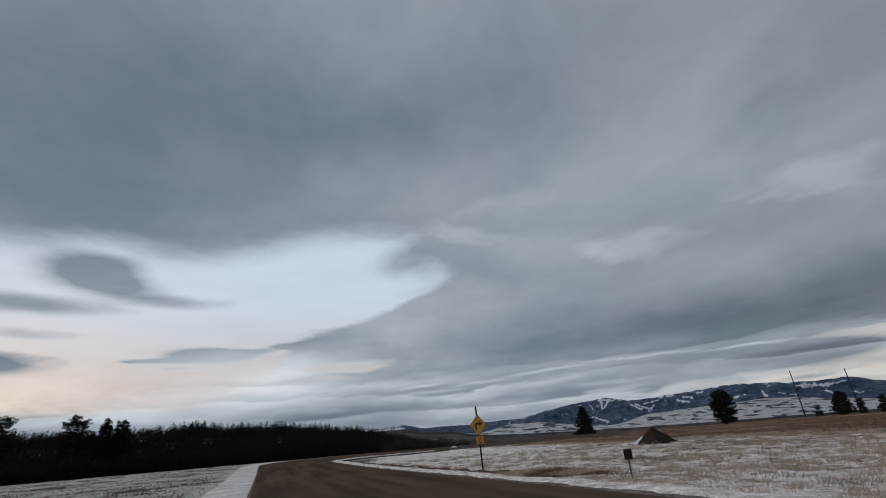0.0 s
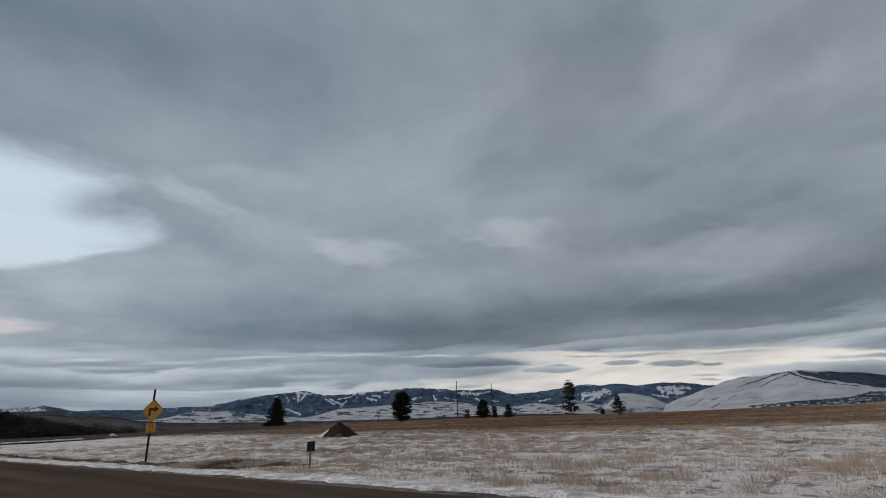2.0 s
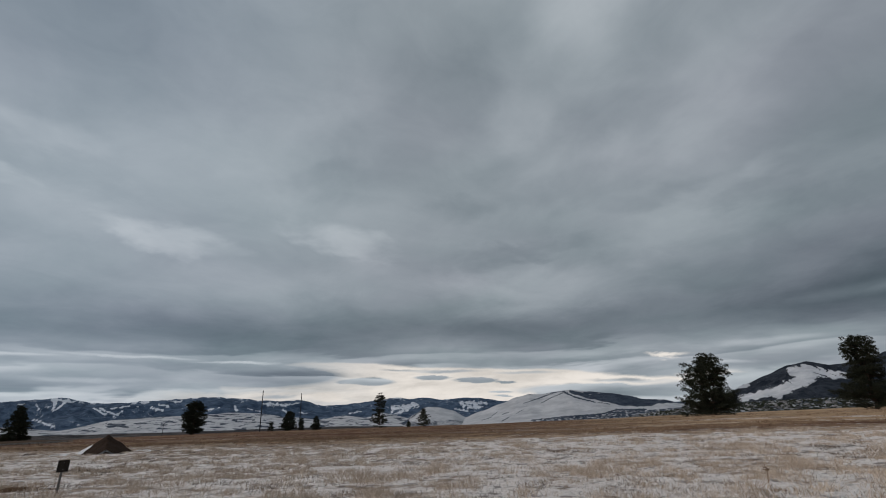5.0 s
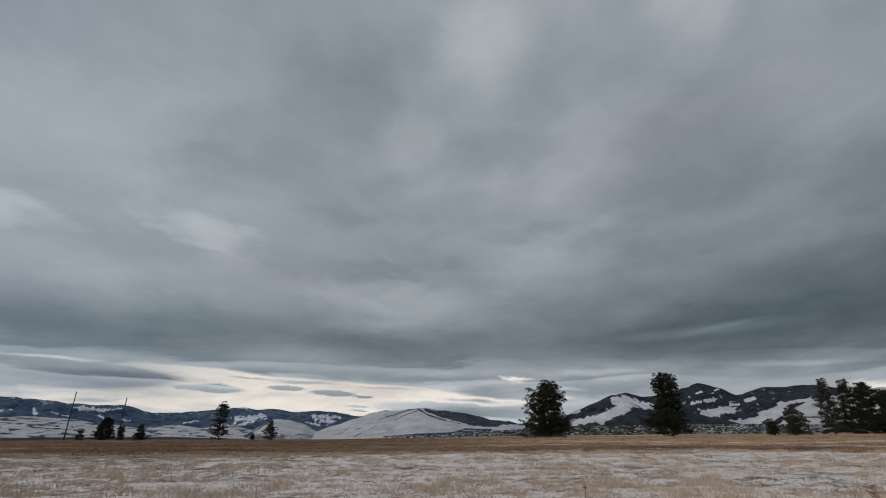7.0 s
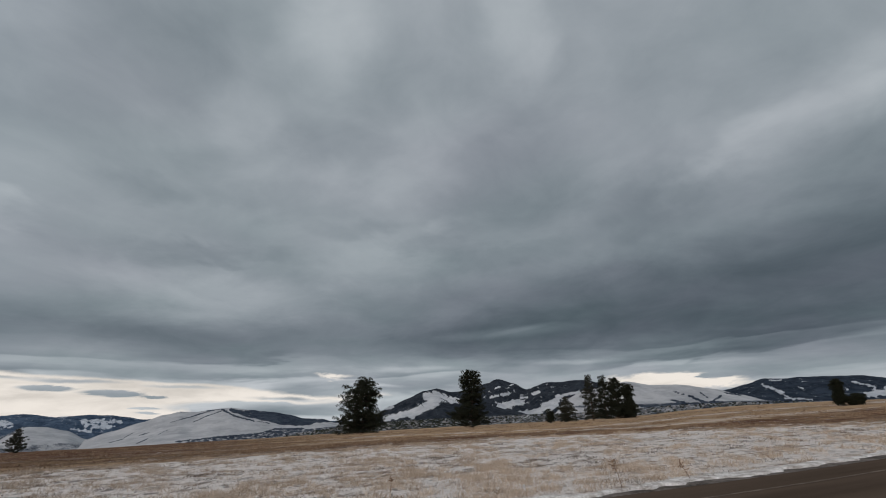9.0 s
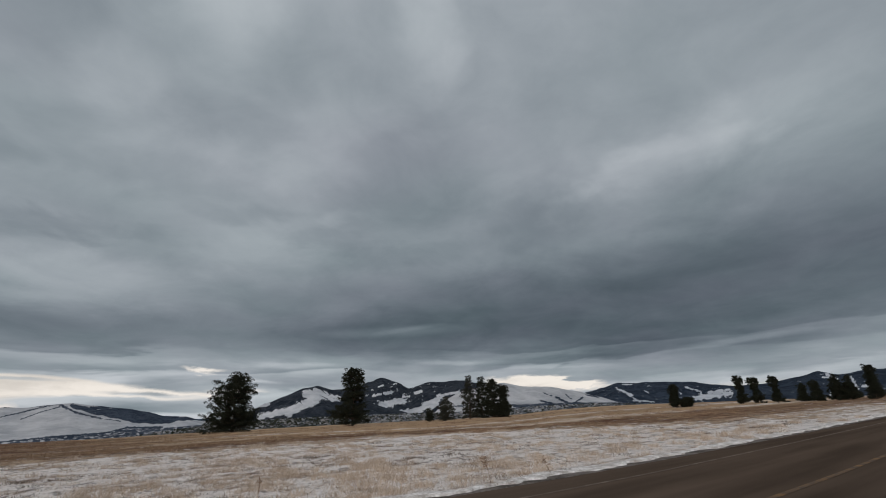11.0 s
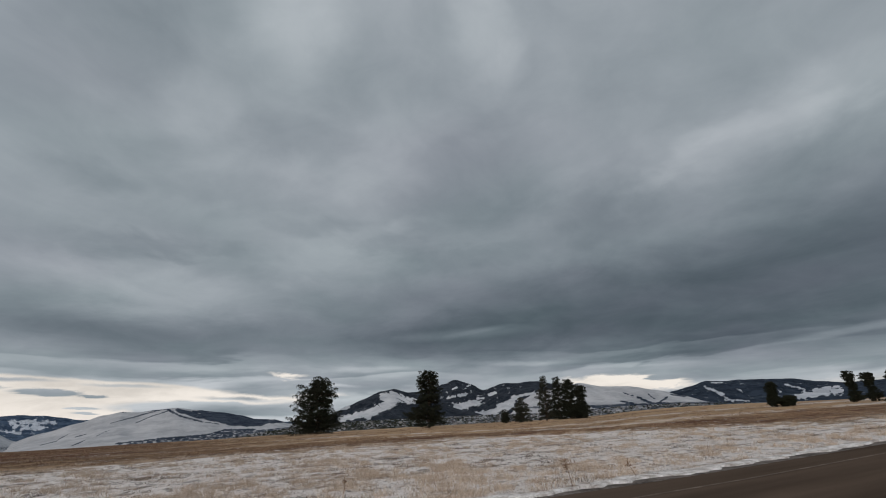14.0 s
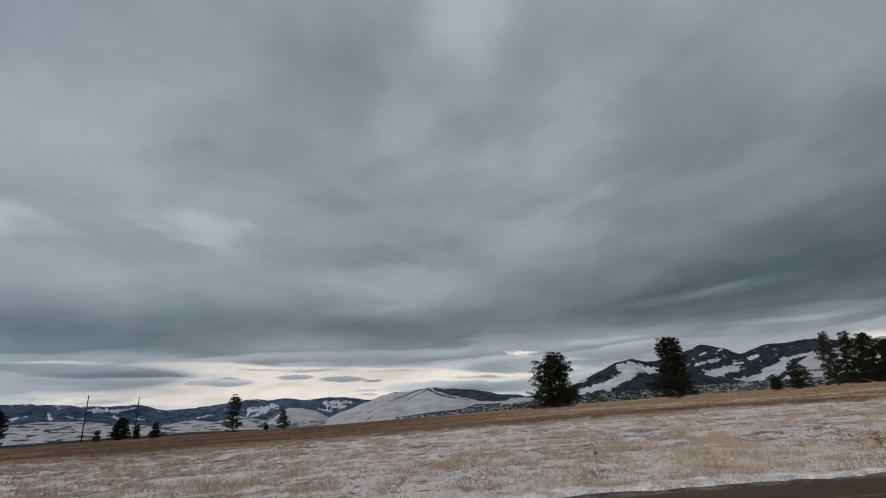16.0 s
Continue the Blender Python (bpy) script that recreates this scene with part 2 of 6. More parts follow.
# lens clouds before the clear sky
for lens_az, lens_el, lens_w, lens_h, thick, tilt in ((-31.0, 16.0, 8.5, 1.0, -0.7, 0), (-42, 14.9, 10, 1.3, -0.9, 0), (-44, 9.4, 6.5, 1.3, -1.4, 0), (-41, 12.2, 5, 0.7, -0.4, 0), (-40, 4.2, 16, 1.4, -0.55, 0),
                                                      (-21, 10.9, 3.2, 0.5, -1.2, 2), (-30, 9.95, 4.5, 0.4, -1.2, 0), (33.5, 5.0, 15, 1.45, -2.2, -1), (38, 2.6, 3.0, 0.3, -0.7, 0), (48.0, 4.05, 3.6, 0.55, -2.6, -2), (55.4, 4.3, 2.4, 0.36, -2.6, -3), (60.6, 3.85, 3.6, 0.38, -2.8, -2), (64.2, 3.5, 1.7, 0.18, -2.2, -2),
                                                      (63.9, 2.48, 1.9, 0.17, -2.0, -2), (64.0, 2.0, 1.7, 0.17, -2.0, -2), (73.5, 2.3, 9.5, 0.85, -2.6, -2), (78, 3.1, 6, 0.30, -0.9, -3), (57, 4.95, 5, 0.30, -0.9, -2), (66, 4.4, 5, 0.25, -0.7, -2), (52, 5.3, 4, 0.25, -0.7, -1),
                                                      (124.3, 3.3, 2.2, 0.5, -1.8, 0), (-25.4, 10.5, 6.2, 1.1, -2.6, 0), (-16.5, 11.5, 4.0, 0.6, -1.6, 3), (-32.5, 9.8, 2.4, 0.25, -1.2, 0), (-28, 9.2, 3, 0.22, -0.8, 0), (-13, 9.9, 4, 0.5, -1.0, 0)):
    clear = cloud(clear, lens_az, lens_el, lens_w, lens_h, thick, tilt, fine_at)
clear = cloud(clear, -37.4, 18.3, 6.6, 2.9, -1.5, -3, plain_at)
clear = cloud(clear, -34.4, 17.0, 6.5, 1.5, -0.8, -4, plain_at)
clear = cloud(clear, -2.5, 21.3, 6.5, 3.0, -0.75, 8, plain_at)
clear = wmath("MINIMUM", wmath("MAXIMUM", clear, 0.0), 1.0)

grey = cloud(grey, -37, 17.0, 14.0, 5.0, 0.05, 0, plain_at)
tone = wmath("MAXIMUM", grey, 0.15)
drift = wmath("MULTIPLY", wmath("SUBTRACT", wnoise(deck, 1.1, 2.0, 0.5).outputs["Fac"], 0.5), 0.26)
cool = wnode("ShaderNodeCombineColor")
wt.links.new(wmath("POWER", tone, wmath("SUBTRACT", wramp(azimuth, 10.0, 60.0, 2.52, 2.44), drift)), cool.inputs[0])
wt.links.new(wmath("POWER", tone, 2.2), cool.inputs[1])
wt.links.new(wmath("POWER", tone, wmath("SUBTRACT", wramp(azimuth, 10.0, 60.0, 1.93, 2.02), wmath("MULTIPLY", drift, 0.5))), cool.inputs[2])

nishita = wnode("ShaderNodeTexSky")
nishita.sky_type = "NISHITA"
nishita.sun_disc = False
SUN_UP, SUN_AZ = 7.0, -42.0
nishita.sun_elevation, nishita.sun_rotation = radians(SUN_UP), radians(SUN_AZ)
nishita.air_density, nishita.dust_density = 1.0, 1.5
scaled = wnode("ShaderNodeMix")
scaled.data_type, scaled.blend_type = "RGBA", "MULTIPLY"
scaled.inputs["Factor"].default_value = 1.0
wt.links.new(nishita.outputs[0], scaled.inputs["A"])
scaled.inputs["B"].default_value = (0.09, 0.09, 0.09, 1)
# veil of high cloud: pale blue above, cream towards the horizon
dusk = wnode("ShaderNodeMix")
dusk.data_type = "RGBA"
wt.links.new(wramp(azimuth, -10.0, 20.0), dusk.inputs["Factor"])
dusk.inputs["A"].default_value = (0.645, 0.61, 0.61, 1)
dusk.inputs["B"].default_value = (0.81, 0.755, 0.695, 1)
veil = wnode("ShaderNodeMix")
veil.data_type = "RGBA"
wt.links.new(wramp(height, 7.0, 17.0), veil.inputs["Factor"])
wt.links.new(dusk.outputs["Result"], veil.inputs["A"])
veil.inputs["B"].default_value = (0.68, 0.77, 0.87, 1)
thin = wnode("ShaderNodeMix")
thin.data_type = "RGBA"
thin.inputs["Factor"].default_value = 0.95
wt.links.new(scaled.outputs["Result"], thin.inputs["A"])
ripple = wnode("ShaderNodeMix")
ripple.data_type, ripple.blend_type = "RGBA", "MULTIPLY"
ripple.inputs["Factor"].default_value = 1.0
wt.links.new(veil.outputs["Result"], ripple.inputs["A"])
shade = wramp(wmath("MULTIPLY_ADD", edge, 0.5, wmath("MULTIPLY", streak, 0.5)), 0.36, 0.60, 0.80, 1.10)
shade = wmath("MULTIPLY_ADD", wmath("SUBTRACT", shade, 1.0), wramp(height, 5.0, 11.0, 1.0, 0.15), 1.0)
shade_rgb = wnode("ShaderNodeCombineColor")
for channel in range(3):
    wt.links.new(shade, shade_rgb.inputs[channel])
wt.links.new(shade_rgb.outputs[0], ripple.inputs["B"])
wt.links.new(ripple.outputs["Result"], thin.inputs["B"])
sky_mix = wnode("ShaderNodeMix")
sky_mix.data_type = "RGBA"
wt.links.new(clear, sky_mix.inputs["Factor"])
wt.links.new(cool.outputs[0], sky_mix.inputs["A"])
wt.links.new(thin.outputs["Result"], sky_mix.inputs["B"])
back = wnode("ShaderNodeBackground")
back.inputs["Strength"].default_value = 1.0
wt.links.new(sky_mix.outputs["Result"], back.inputs["Color"])
sky_out = wnode("ShaderNodeOutputWorld")
wt.links.new(back.outputs[0], sky_out.inputs[0])

# the sun behind the deck: weak and very wide
sun = new("sun", bpy.data.lights.new("sun", "SUN"))
sun.data.energy, sun.data.angle, sun.data.color = 1.1, radians(40), (1.0, 0.87, 0.76)
sun.matrix_world = pose(0, 0, 60, 90 - 35, 0, 180 - SUN_AZ)

# ---- materials ----
def material(name, rough=0.8, metal=0.0):
    m = bpy.data.materials.new(name)
    m.use_nodes = True
    b = m.node_tree.nodes["Principled BSDF"]
    b.inputs["Roughness"].default_value, b.inputs["Metallic"].default_value = rough, metal
    return m, m.node_tree, b


def put(nt, value, socket):
    if isinstance(value, (int, float, tuple)):
        socket.default_value = value
    else:
        nt.links.new(value, socket)


def mmath(nt, op, a, b=None, c=None, clamp=False):
    n = nt.nodes.new("ShaderNodeMath")
    n.operation, n.use_clamp = op, clamp
    for i, v in enumerate((a, b, c)):
        if v is not None:
            put(nt, v, n.inputs[i])
    return n.outputs[0]


def mnoise(nt, scale, detail=4.0, rough=0.55, stretch=(1, 1, 1), distort=0.0):
    c = nt.nodes.new("ShaderNodeTexCoord")
    m = nt.nodes.new("ShaderNodeMapping")
    m.inputs["Scale"].default_value = stretch
    nt.links.new(c.outputs["Object"], m.inputs[0])
    n = nt.nodes.new("ShaderNodeTexNoise")
    nt.links.new(m.outputs[0], n.inputs["Vector"])
    n.inputs["Scale"].default_value, n.inputs["Detail"].default_value = scale, detail
    n.inputs["Roughness"].default_value, n.inputs["Distortion"].default_value = rough, distort
    return n.outputs["Fac"]


def mrange(nt, value, lo, hi, out_lo=0.0, out_hi=1.0):
    n = nt.nodes.new("ShaderNodeMapRange")
    n.interpolation_type = "SMOOTHSTEP"
    put(nt, value, n.inputs["Value"])
    for key, v in (("From Min", lo), ("From Max", hi), ("To Min", out_lo), ("To Max", out_hi)):
        n.inputs[key].default_value = v
    return n.outputs["Result"]


def mmix(nt, fac, a, b):
    n = nt.nodes.new("ShaderNodeMix")
    n.data_type = "RGBA"
    put(nt, fac, n.inputs["Factor"])
    put(nt, a if not isinstance(a, tuple) else (*a, 1), n.inputs["A"])
    put(nt, b if not isinstance(b, tuple) else (*b, 1), n.inputs["B"])
    return n.outputs["Result"]


def mbump(nt, bsdf, value, strength, distance):
    n = nt.nodes.new("ShaderNodeBump")
    n.inputs["Strength"].default_value, n.inputs["Distance"].default_value = strength, distance
    put(nt, value, n.inputs["Height"])
    nt.links.new(n.outputs[0], bsdf.inputs["Normal"])


def mottled(name, dark, light, scale, rough=0.8, bump=0.0, fine=8.0, metal=0.0, stretch=(1, 1, 1)):
    """A plain material with grain at two scales."""
    m, nt, b = material(name, rough, metal)
    big = mnoise(nt, scale, 3, 0.5, stretch)
    small = mnoise(nt, scale * fine, 4, 0.6, stretch)
    f = mmath(nt, "MULTIPLY_ADD", small, 0.5, mmath(nt, "MULTIPLY", big, 0.5))
    put(nt, mmix(nt, mrange(nt, f, 0.33, 0.67), dark, light), b.inputs["Base Color"])
    b.inputs["Specular IOR Level"].default_value = 0.5 if rough < 0.8 else 0.1
    if bump:
        mbump(nt, b, small, bump, 0.02)
    return m


def island_mottled(name, dark, light, rough=0.85):
    """Leaves and blades: the tone changes from piece to piece."""
    m, nt, b = material(name, rough)
    g = nt.nodes.new("ShaderNodeNewGeometry")
    put(nt, mmix(nt, g.outputs["Random Per Island"], dark, light), b.inputs["Base Color"])
    b.inputs["Specular IOR Level"].default_value = 0.1
    return m


def field_material():
    m, nt, b = material("snowy_grassland", 0.9)
    c = nt.nodes.new("ShaderNodeTexCoord")
    s = nt.nodes.new("ShaderNodeSeparateXYZ")
    nt.links.new(c.outputs["Object"], s.inputs[0])
    # distance from the road across the field, and along the road
    off = mmath(nt, "ADD", mmath(nt, "MULTIPLY", s.outputs[0], 0.943), mmath(nt, "MULTIPLY", s.outputs[1], 0.333))
    line = mmath(nt, "SUBTRACT", mmath(nt, "MULTIPLY", s.outputs[1], 0.943), mmath(nt, "MULTIPLY", s.outputs[0], 0.333))
    patch = mnoise(nt, 0.30, 5, 0.6, (1, 1, 1), 0.8)
    tuft = mnoise(nt, 1.5, 5, 0.72)
    wisp = mnoise(nt, 7.0, 4, 0.7)
    # strips of grass that lie along the slope, closer together with distance

    def strip_noise(across, along_it, detail):
        lay = nt.nodes.new("ShaderNodeCombineXYZ")
        put(nt, mmath(nt, "MULTIPLY", mmath(nt, "LOGARITHM", mmath(nt, "MAXIMUM", off, 1.0), 2.718), across), lay.inputs[0])
        put(nt, mmath(nt, "MULTIPLY", line, along_it), lay.inputs[1])
        strips = nt.nodes.new("ShaderNodeTexNoise")
        nt.links.new(lay.outputs[0], strips.inputs["Vector"])
        strips.inputs["Scale"].default_value, strips.inputs["Detail"].default_value = 1.0, detail
        strips.inputs["Roughness"].default_value = 0.6
        return strips.outputs["Fac"]

    band = strip_noise(5.0, 0.016, 5.0)
    thin_band = strip_noise(19.0, 0.07, 5.0)
    cover = mmath(nt, "ADD", mmath(nt, "MULTIPLY", mmath(nt, "SUBTRACT", patch, 0.5), 1.7), mmath(nt, "MULTIPLY", mmath(nt, "SUBTRACT", tuft, 0.5), 2.4))
    cover = mmath(nt, "MULTIPLY_ADD", mmath(nt, "SUBTRACT", wisp, 0.5), 1.3, cover)
    cover = mmath(nt, "MULTIPLY_ADD", mmath(nt, "SUBTRACT", band, 0.5), 1.3, cover)
    cover = mmath(nt, "MULTIPLY_ADD", mmath(nt, "SUBTRACT", thin_band, 0.5), 1.4, cover)
    # down the road the snow keeps to a narrow strip beside it
    reach = mmath(nt, "ADD", off, mrange(nt, line, -47.0, -24.0, 24.0, 0.0))
    reach = mmath(nt, "MULTIPLY_ADD", mmath(nt, "SUBTRACT", patch, 0.5), 14.0, mmath(nt, "MULTIPLY_ADD", mmath(nt, "SUBTRACT", tuft, 0.5), 9.0, reach))
    reach = mmath(nt, "MULTIPLY_ADD", mmath(nt, "SUBTRACT", band, 0.5), 10.0, reach)
    straw_more = mrange(nt, reach, 31.0, 49.0, -0.24, 0.66)
    straw_more = mmath(nt, "ADD", straw_more, mrange(nt, off, 8.6, 9.8, -0.45, 0.0))
    straw_more = mmath(nt, "ADD", straw_more, mrange(nt, off, -10.0, -2.0, 0.10, 0.0))
    straw_more = mmath(nt, "ADD", straw_more, mrange(nt, line, 0.0, 25.0, 0.0, 0.30))
    # towards the bend the snow lies thicker again
    bend_side = mrange(nt, mmath(nt, "DIVIDE", line, mmath(nt, "MAXIMUM", off, 1.0)), 1.35, 1.75)
    straw_more = mmath(nt, "MULTIPLY_ADD", bend_side, -0.36, straw_more)
    straw = mrange(nt, mmath(nt, "ADD", cover, straw_more), -0.10, 0.26)
    tone = mnoise(nt, 0.45, 6, 0.75)
    # two thin drifts of snow left between the strips of grass, down the road
    drift = mmath(nt, "MAXIMUM", mmath(nt, "MULTIPLY", mrange(nt, reach, 60.0, 63.0), mrange(nt, reach, 66.0, 69.0, 1.0, 0.0)), mmath(nt, "MULTIPLY", mrange(nt, reach, 80.0, 83.0), mrange(nt, reach, 86.0, 90.0, 1.0, 0.0)))
    drift = mmath(nt, "MULTIPLY", mmath(nt, "MULTIPLY", drift, mrange(nt, line, -26.0, -10.0, 0.75, 0.15)), mrange(nt, thin_band, 0.40, 0.60, 0.2, 1.0))
    straw = mmath(nt, "MULTIPLY", straw, mmath(nt, "SUBTRACT", 1.0, drift))
    far_tone = mrange(nt, reach, 32.0, 50.0)
    near_straw = mmix(nt, mrange(nt, mmath(nt, "MULTIPLY_ADD", wisp, 0.5, mmath(nt, "MULTIPLY", tone, 0.5)), 0.36, 0.62), (0.17, 0.122, 0.094), (0.60, 0.475, 0.38))
    far_mix = mmath(nt, "ADD", mrange(nt, line, -60.0, 25.0, 0.05, -0.03), mmath(nt, "MULTIPLY_ADD", band, 0.35, mmath(nt, "MULTIPLY_ADD", tone, 0.25, mmath(nt, "MULTIPLY_ADD", thin_band, 0.25, mmath(nt, "MULTIPLY", patch, 0.15)))))
    far_straw = mmix(nt, mrange(nt, far_mix, 0.41, 0.60), (0.118, 0.064, 0.033), (0.53, 0.365, 0.222))
    # dark red-brown growth: on the crest ahead, in a strip lower down beyond
    ahead = mrange(nt, line, -25.0, 15.0)
    far_ahead = mrange(nt, line, 0.0, 35.0)
    crest_strip = mmath(nt, "MAXIMUM", mmath(nt, "MULTIPLY", mrange(nt, off, 56.0, 74.0), ahead), mmath(nt, "MULTIPLY", mrange(nt, off, 50.0, 66.0), far_ahead))
    low_strip = mmath(nt, "MULTIPLY", mmath(nt, "MULTIPLY", mrange(nt, reach, 41.0, 46.0), mrange(nt, reach, 56.0, 63.0, 1.0, 0.0)), mmath(nt, "SUBTRACT", 1.0, ahead))
    crest_strip = mmath(nt, "MULTIPLY", crest_strip, mmath(nt, "SUBTRACT", 1.0, bend_side))
    ruddy = mmath(nt, "MULTIPLY", mmath(nt, "MAXIMUM", crest_strip, low_strip), mrange(nt, mmath(nt, "MULTIPLY_ADD", thin_band, 0.5, mmath(nt, "MULTIPLY", tone, 0.5)), 0.42, 0.60, 1.0, 0.25))
    far_straw = mmix(nt, ruddy, far_straw, (0.135, 0.062, 0.036))
    grass = mmix(nt, far_tone, near_straw, far_straw)
    # dark crevices between the tussocks: their shade is put into the ground colour
    crevice_shade = mmath(nt, "MULTIPLY", mrange(nt, mmath(nt, "MULTIPLY_ADD", mnoise(nt, 2.3, 4, 0.6, (1, 1, 1), 0.6), 0.7, mmath(nt, "MULTIPLY", thin_band, 0.3)), 0.54, 0.60), mmath(nt, "MAXIMUM", mrange(nt, off, 9.4, 10.6), mrange(nt, off, -4.0, -3.0, 1.0, 0.0)))
    old_snow = mmix(nt, mrange(nt, wisp, 0.3, 0.6), (0.68, 0.61, 0.575), (0.99, 0.925, 0.885))
    verge_snow = mmix(nt, mrange(nt, tuft, 0.35, 0.65), (0.36, 0.345, 0.335), (0.66, 0.645, 0.64))
    snow = mmix(nt, mrange(nt, off, -3.0, 2.0), verge_snow, old_snow)
    ground = mmix(nt, mmath(nt, "MULTIPLY", crevice_shade, 0.68), mmix(nt, straw, snow, grass), (0.095, 0.072, 0.058))
    put(nt, ground, b.inputs["Base Color"])
    b.inputs["Specular IOR Level"].default_value = 0.1
    mbump(nt, b, mmath(nt, "ADD", tuft, wisp), 1.0, 0.18)
    return m


def mountain_material(name, wood_a, wood_b, snow_a, snow_b, scale, break_up=1.9):
    """Conifer woods and snow; the point attribute "woods" says how densely wooded a slope is."""
    m, nt, b = material(name, 0.95)
    a = nt.nodes.new("ShaderNodeAttribute")
    a.attribute_name = "woods"
    clump = mnoise(nt, scale * 2.2, 7, 0.70, (1, 1, 0.7), 0.4)
    fine = mnoise(nt, scale * 6, 4, 0.7)
    # patchy tones of woods and snow, also standing in for shading on the spurs
    broad = mnoise(nt, scale * 0.16, 3, 0.5)
    stand = mnoise(nt, scale * 0.6, 6, 0.65, (1, 1, 0.8), 0.6)
    d = mmath(nt, "ADD", a.outputs["Fac"], mmath(nt, "MULTIPLY", mmath(nt, "SUBTRACT", clump, 0.5), break_up))
    d = mmath(nt, "MULTIPLY_ADD", mmath(nt, "SUBTRACT", fine, 0.5), 0.9, d)
    wood = mmix(nt, mrange(nt, mmath(nt, "MULTIPLY_ADD", fine, 0.30, mmath(nt, "MULTIPLY_ADD", broad, 0.2, mmath(nt, "MULTIPLY", stand, 0.50))), 0.41, 0.59), wood_a, wood_b)
    snow = mmix(nt, mrange(nt, mmath(nt, "MULTIPLY_ADD", broad, 0.45, mmath(nt, "MULTIPLY_ADD", stand, 0.35, mmath(nt, "MULTIPLY", fine, 0.20))), 0.38, 0.62), snow_a, snow_b)
    put(nt, mmix(nt, mrange(nt, d, 0.40, 0.60), snow, wood), b.inputs["Base Color"])
    b.inputs["Specular IOR Level"].default_value = 0.1
    mbump(nt, b, mmath(nt, "ADD", stand, fine), 0.7, 0.5 / scale * 0.25)
    return m


def asphalt_material():
    m, nt, b = material("worn_asphalt", 0.75)
    grit = mnoise(nt, 60, 4, 0.7)
    c = nt.nodes.new("ShaderNodeTexCoord")
    stretch = nt.nodes.new("ShaderNodeMapping")
    stretch.inputs["Scale"].default_value = (5.0, 0.35, 1.0)
    nt.links.new(c.outputs["UV"], stretch.inputs[0])
    # wear runs along the lanes, with a few broad patches
    worn = nt.nodes.new("ShaderNodeTexNoise")
    nt.links.new(stretch.outputs[0], worn.inputs["Vector"])
    worn.inputs["Scale"].default_value, worn.inputs["Detail"].default_value = 1.6, 5.0
    f = mmath(nt, "ADD", mmath(nt, "MULTIPLY", worn.outputs["Fac"], 0.6), mmath(nt, "MULTIPLY", grit, 0.25))
    f = mmath(nt, "MULTIPLY_ADD", mnoise(nt, 0.18, 3, 0.5), 0.15, f)
    put(nt, mmix(nt, mrange(nt, f, 0.30, 0.70), (0.056, 0.0412, 0.0315), (0.128, 0.0935, 0.072)), b.inputs["Base Color"])
    mbump(nt, b, grit, 0.35, 0.01)
    b.inputs["Roughness"].default_value = 1.0
    b.inputs["Specular IOR Level"].default_value = 0.0
    return m


def paint_material(name, colour, under):
    m, nt, b = material(name, 0.95)
    b.inputs["Specular IOR Level"].default_value = 0.05
    w = mmath(nt, "ADD", mmath(nt, "MULTIPLY", mnoise(nt, 2.0, 4, 0.6), 0.6), mmath(nt, "MULTIPLY", mnoise(nt, 30, 4, 0.7), 0.4))
    put(nt, mmix(nt, mrange(nt, w, 0.34, 0.56), colour, under), b.inputs["Base Color"])
    return m


FIELD = field_material()
ASPHALT = asphalt_material()
SNOW = mottled("packed_snow", (0.62, 0.61, 0.62), (0.84, 0.84, 0.86), 1.2, 0.85, 0.5, 10)
VERGE_SNOW = mottled("old_verge_snow", (0.40, 0.385, 0.375), (0.74, 0.735, 0.74), 0.5, 0.85, 0.2, 9)
TURF = mottled("brown_matted_turf", (0.040, 0.028, 0.020), (0.17, 0.122, 0.088), 2.2, 0.95, 0.8, 6)
DIRTY_SNOW = mottled("grimy_roadside_snow", (0.030, 0.022, 0.018), (0.24, 0.21, 0.19), 1.6, 0.9, 0.6, 7)
BANK_SNOW = mottled("roadside_snow", (0.34, 0.29, 0.26), (1.0, 0.97, 0.95), 2.6, 0.85, 0.9, 7)
# distance haze is put into the wood colours: paler and bluer than near pines
FAR_RANGE = mountain_material("hazy_far_wooded_range", (0.024, 0.044, 0.082), (0.088, 0.130, 0.195), (0.46, 0.50, 0.57), (0.72, 0.75, 0.80), 0.030, 1.5)
# woods of these three lean to blue as well, standing in for haze
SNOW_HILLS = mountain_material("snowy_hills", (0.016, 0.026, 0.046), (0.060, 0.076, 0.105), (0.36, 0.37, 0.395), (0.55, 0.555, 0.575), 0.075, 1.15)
NEAR_HILLS = mountain_material("wooded_snowy_hills", (0.008, 0.012, 0.020), (0.038, 0.046, 0.060), (0.40, 0.42, 0.46), (0.62, 0.63, 0.655), 0.085, 1.6)
RIGHT_RANGE = mountain_material("haze_tinted_dark_ridge", (0.009, 0.016, 0.029), (0.036, 0.050, 0.074), (0.40, 0.43, 0.48), (0.62, 0.64, 0.68), 0.045, 1.5)
BENCH = mountain_material("bare_brush_slope", (0.016, 0.015, 0.017), (0.040, 0.036, 0.037), (0.062, 0.055, 0.055), (0.11, 0.098, 0.095), 0.03)
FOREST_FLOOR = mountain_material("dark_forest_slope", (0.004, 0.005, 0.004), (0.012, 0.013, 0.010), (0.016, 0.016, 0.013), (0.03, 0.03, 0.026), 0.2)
BARK = mottled("pine_bark", (0.035, 0.026, 0.02), (0.11, 0.08, 0.06), 3.0, 0.9, 0.6, 6, 0.0, (1, 1, 0.25))
NEEDLES = island_mottled("pine_needles", (0.013, 0.016, 0.011), (0.042, 0.046, 0.030))
NEEDLES_DRY = island_mottled("thin_pine_needles", (0.022, 0.026, 0.020), (0.070, 0.068, 0.050))
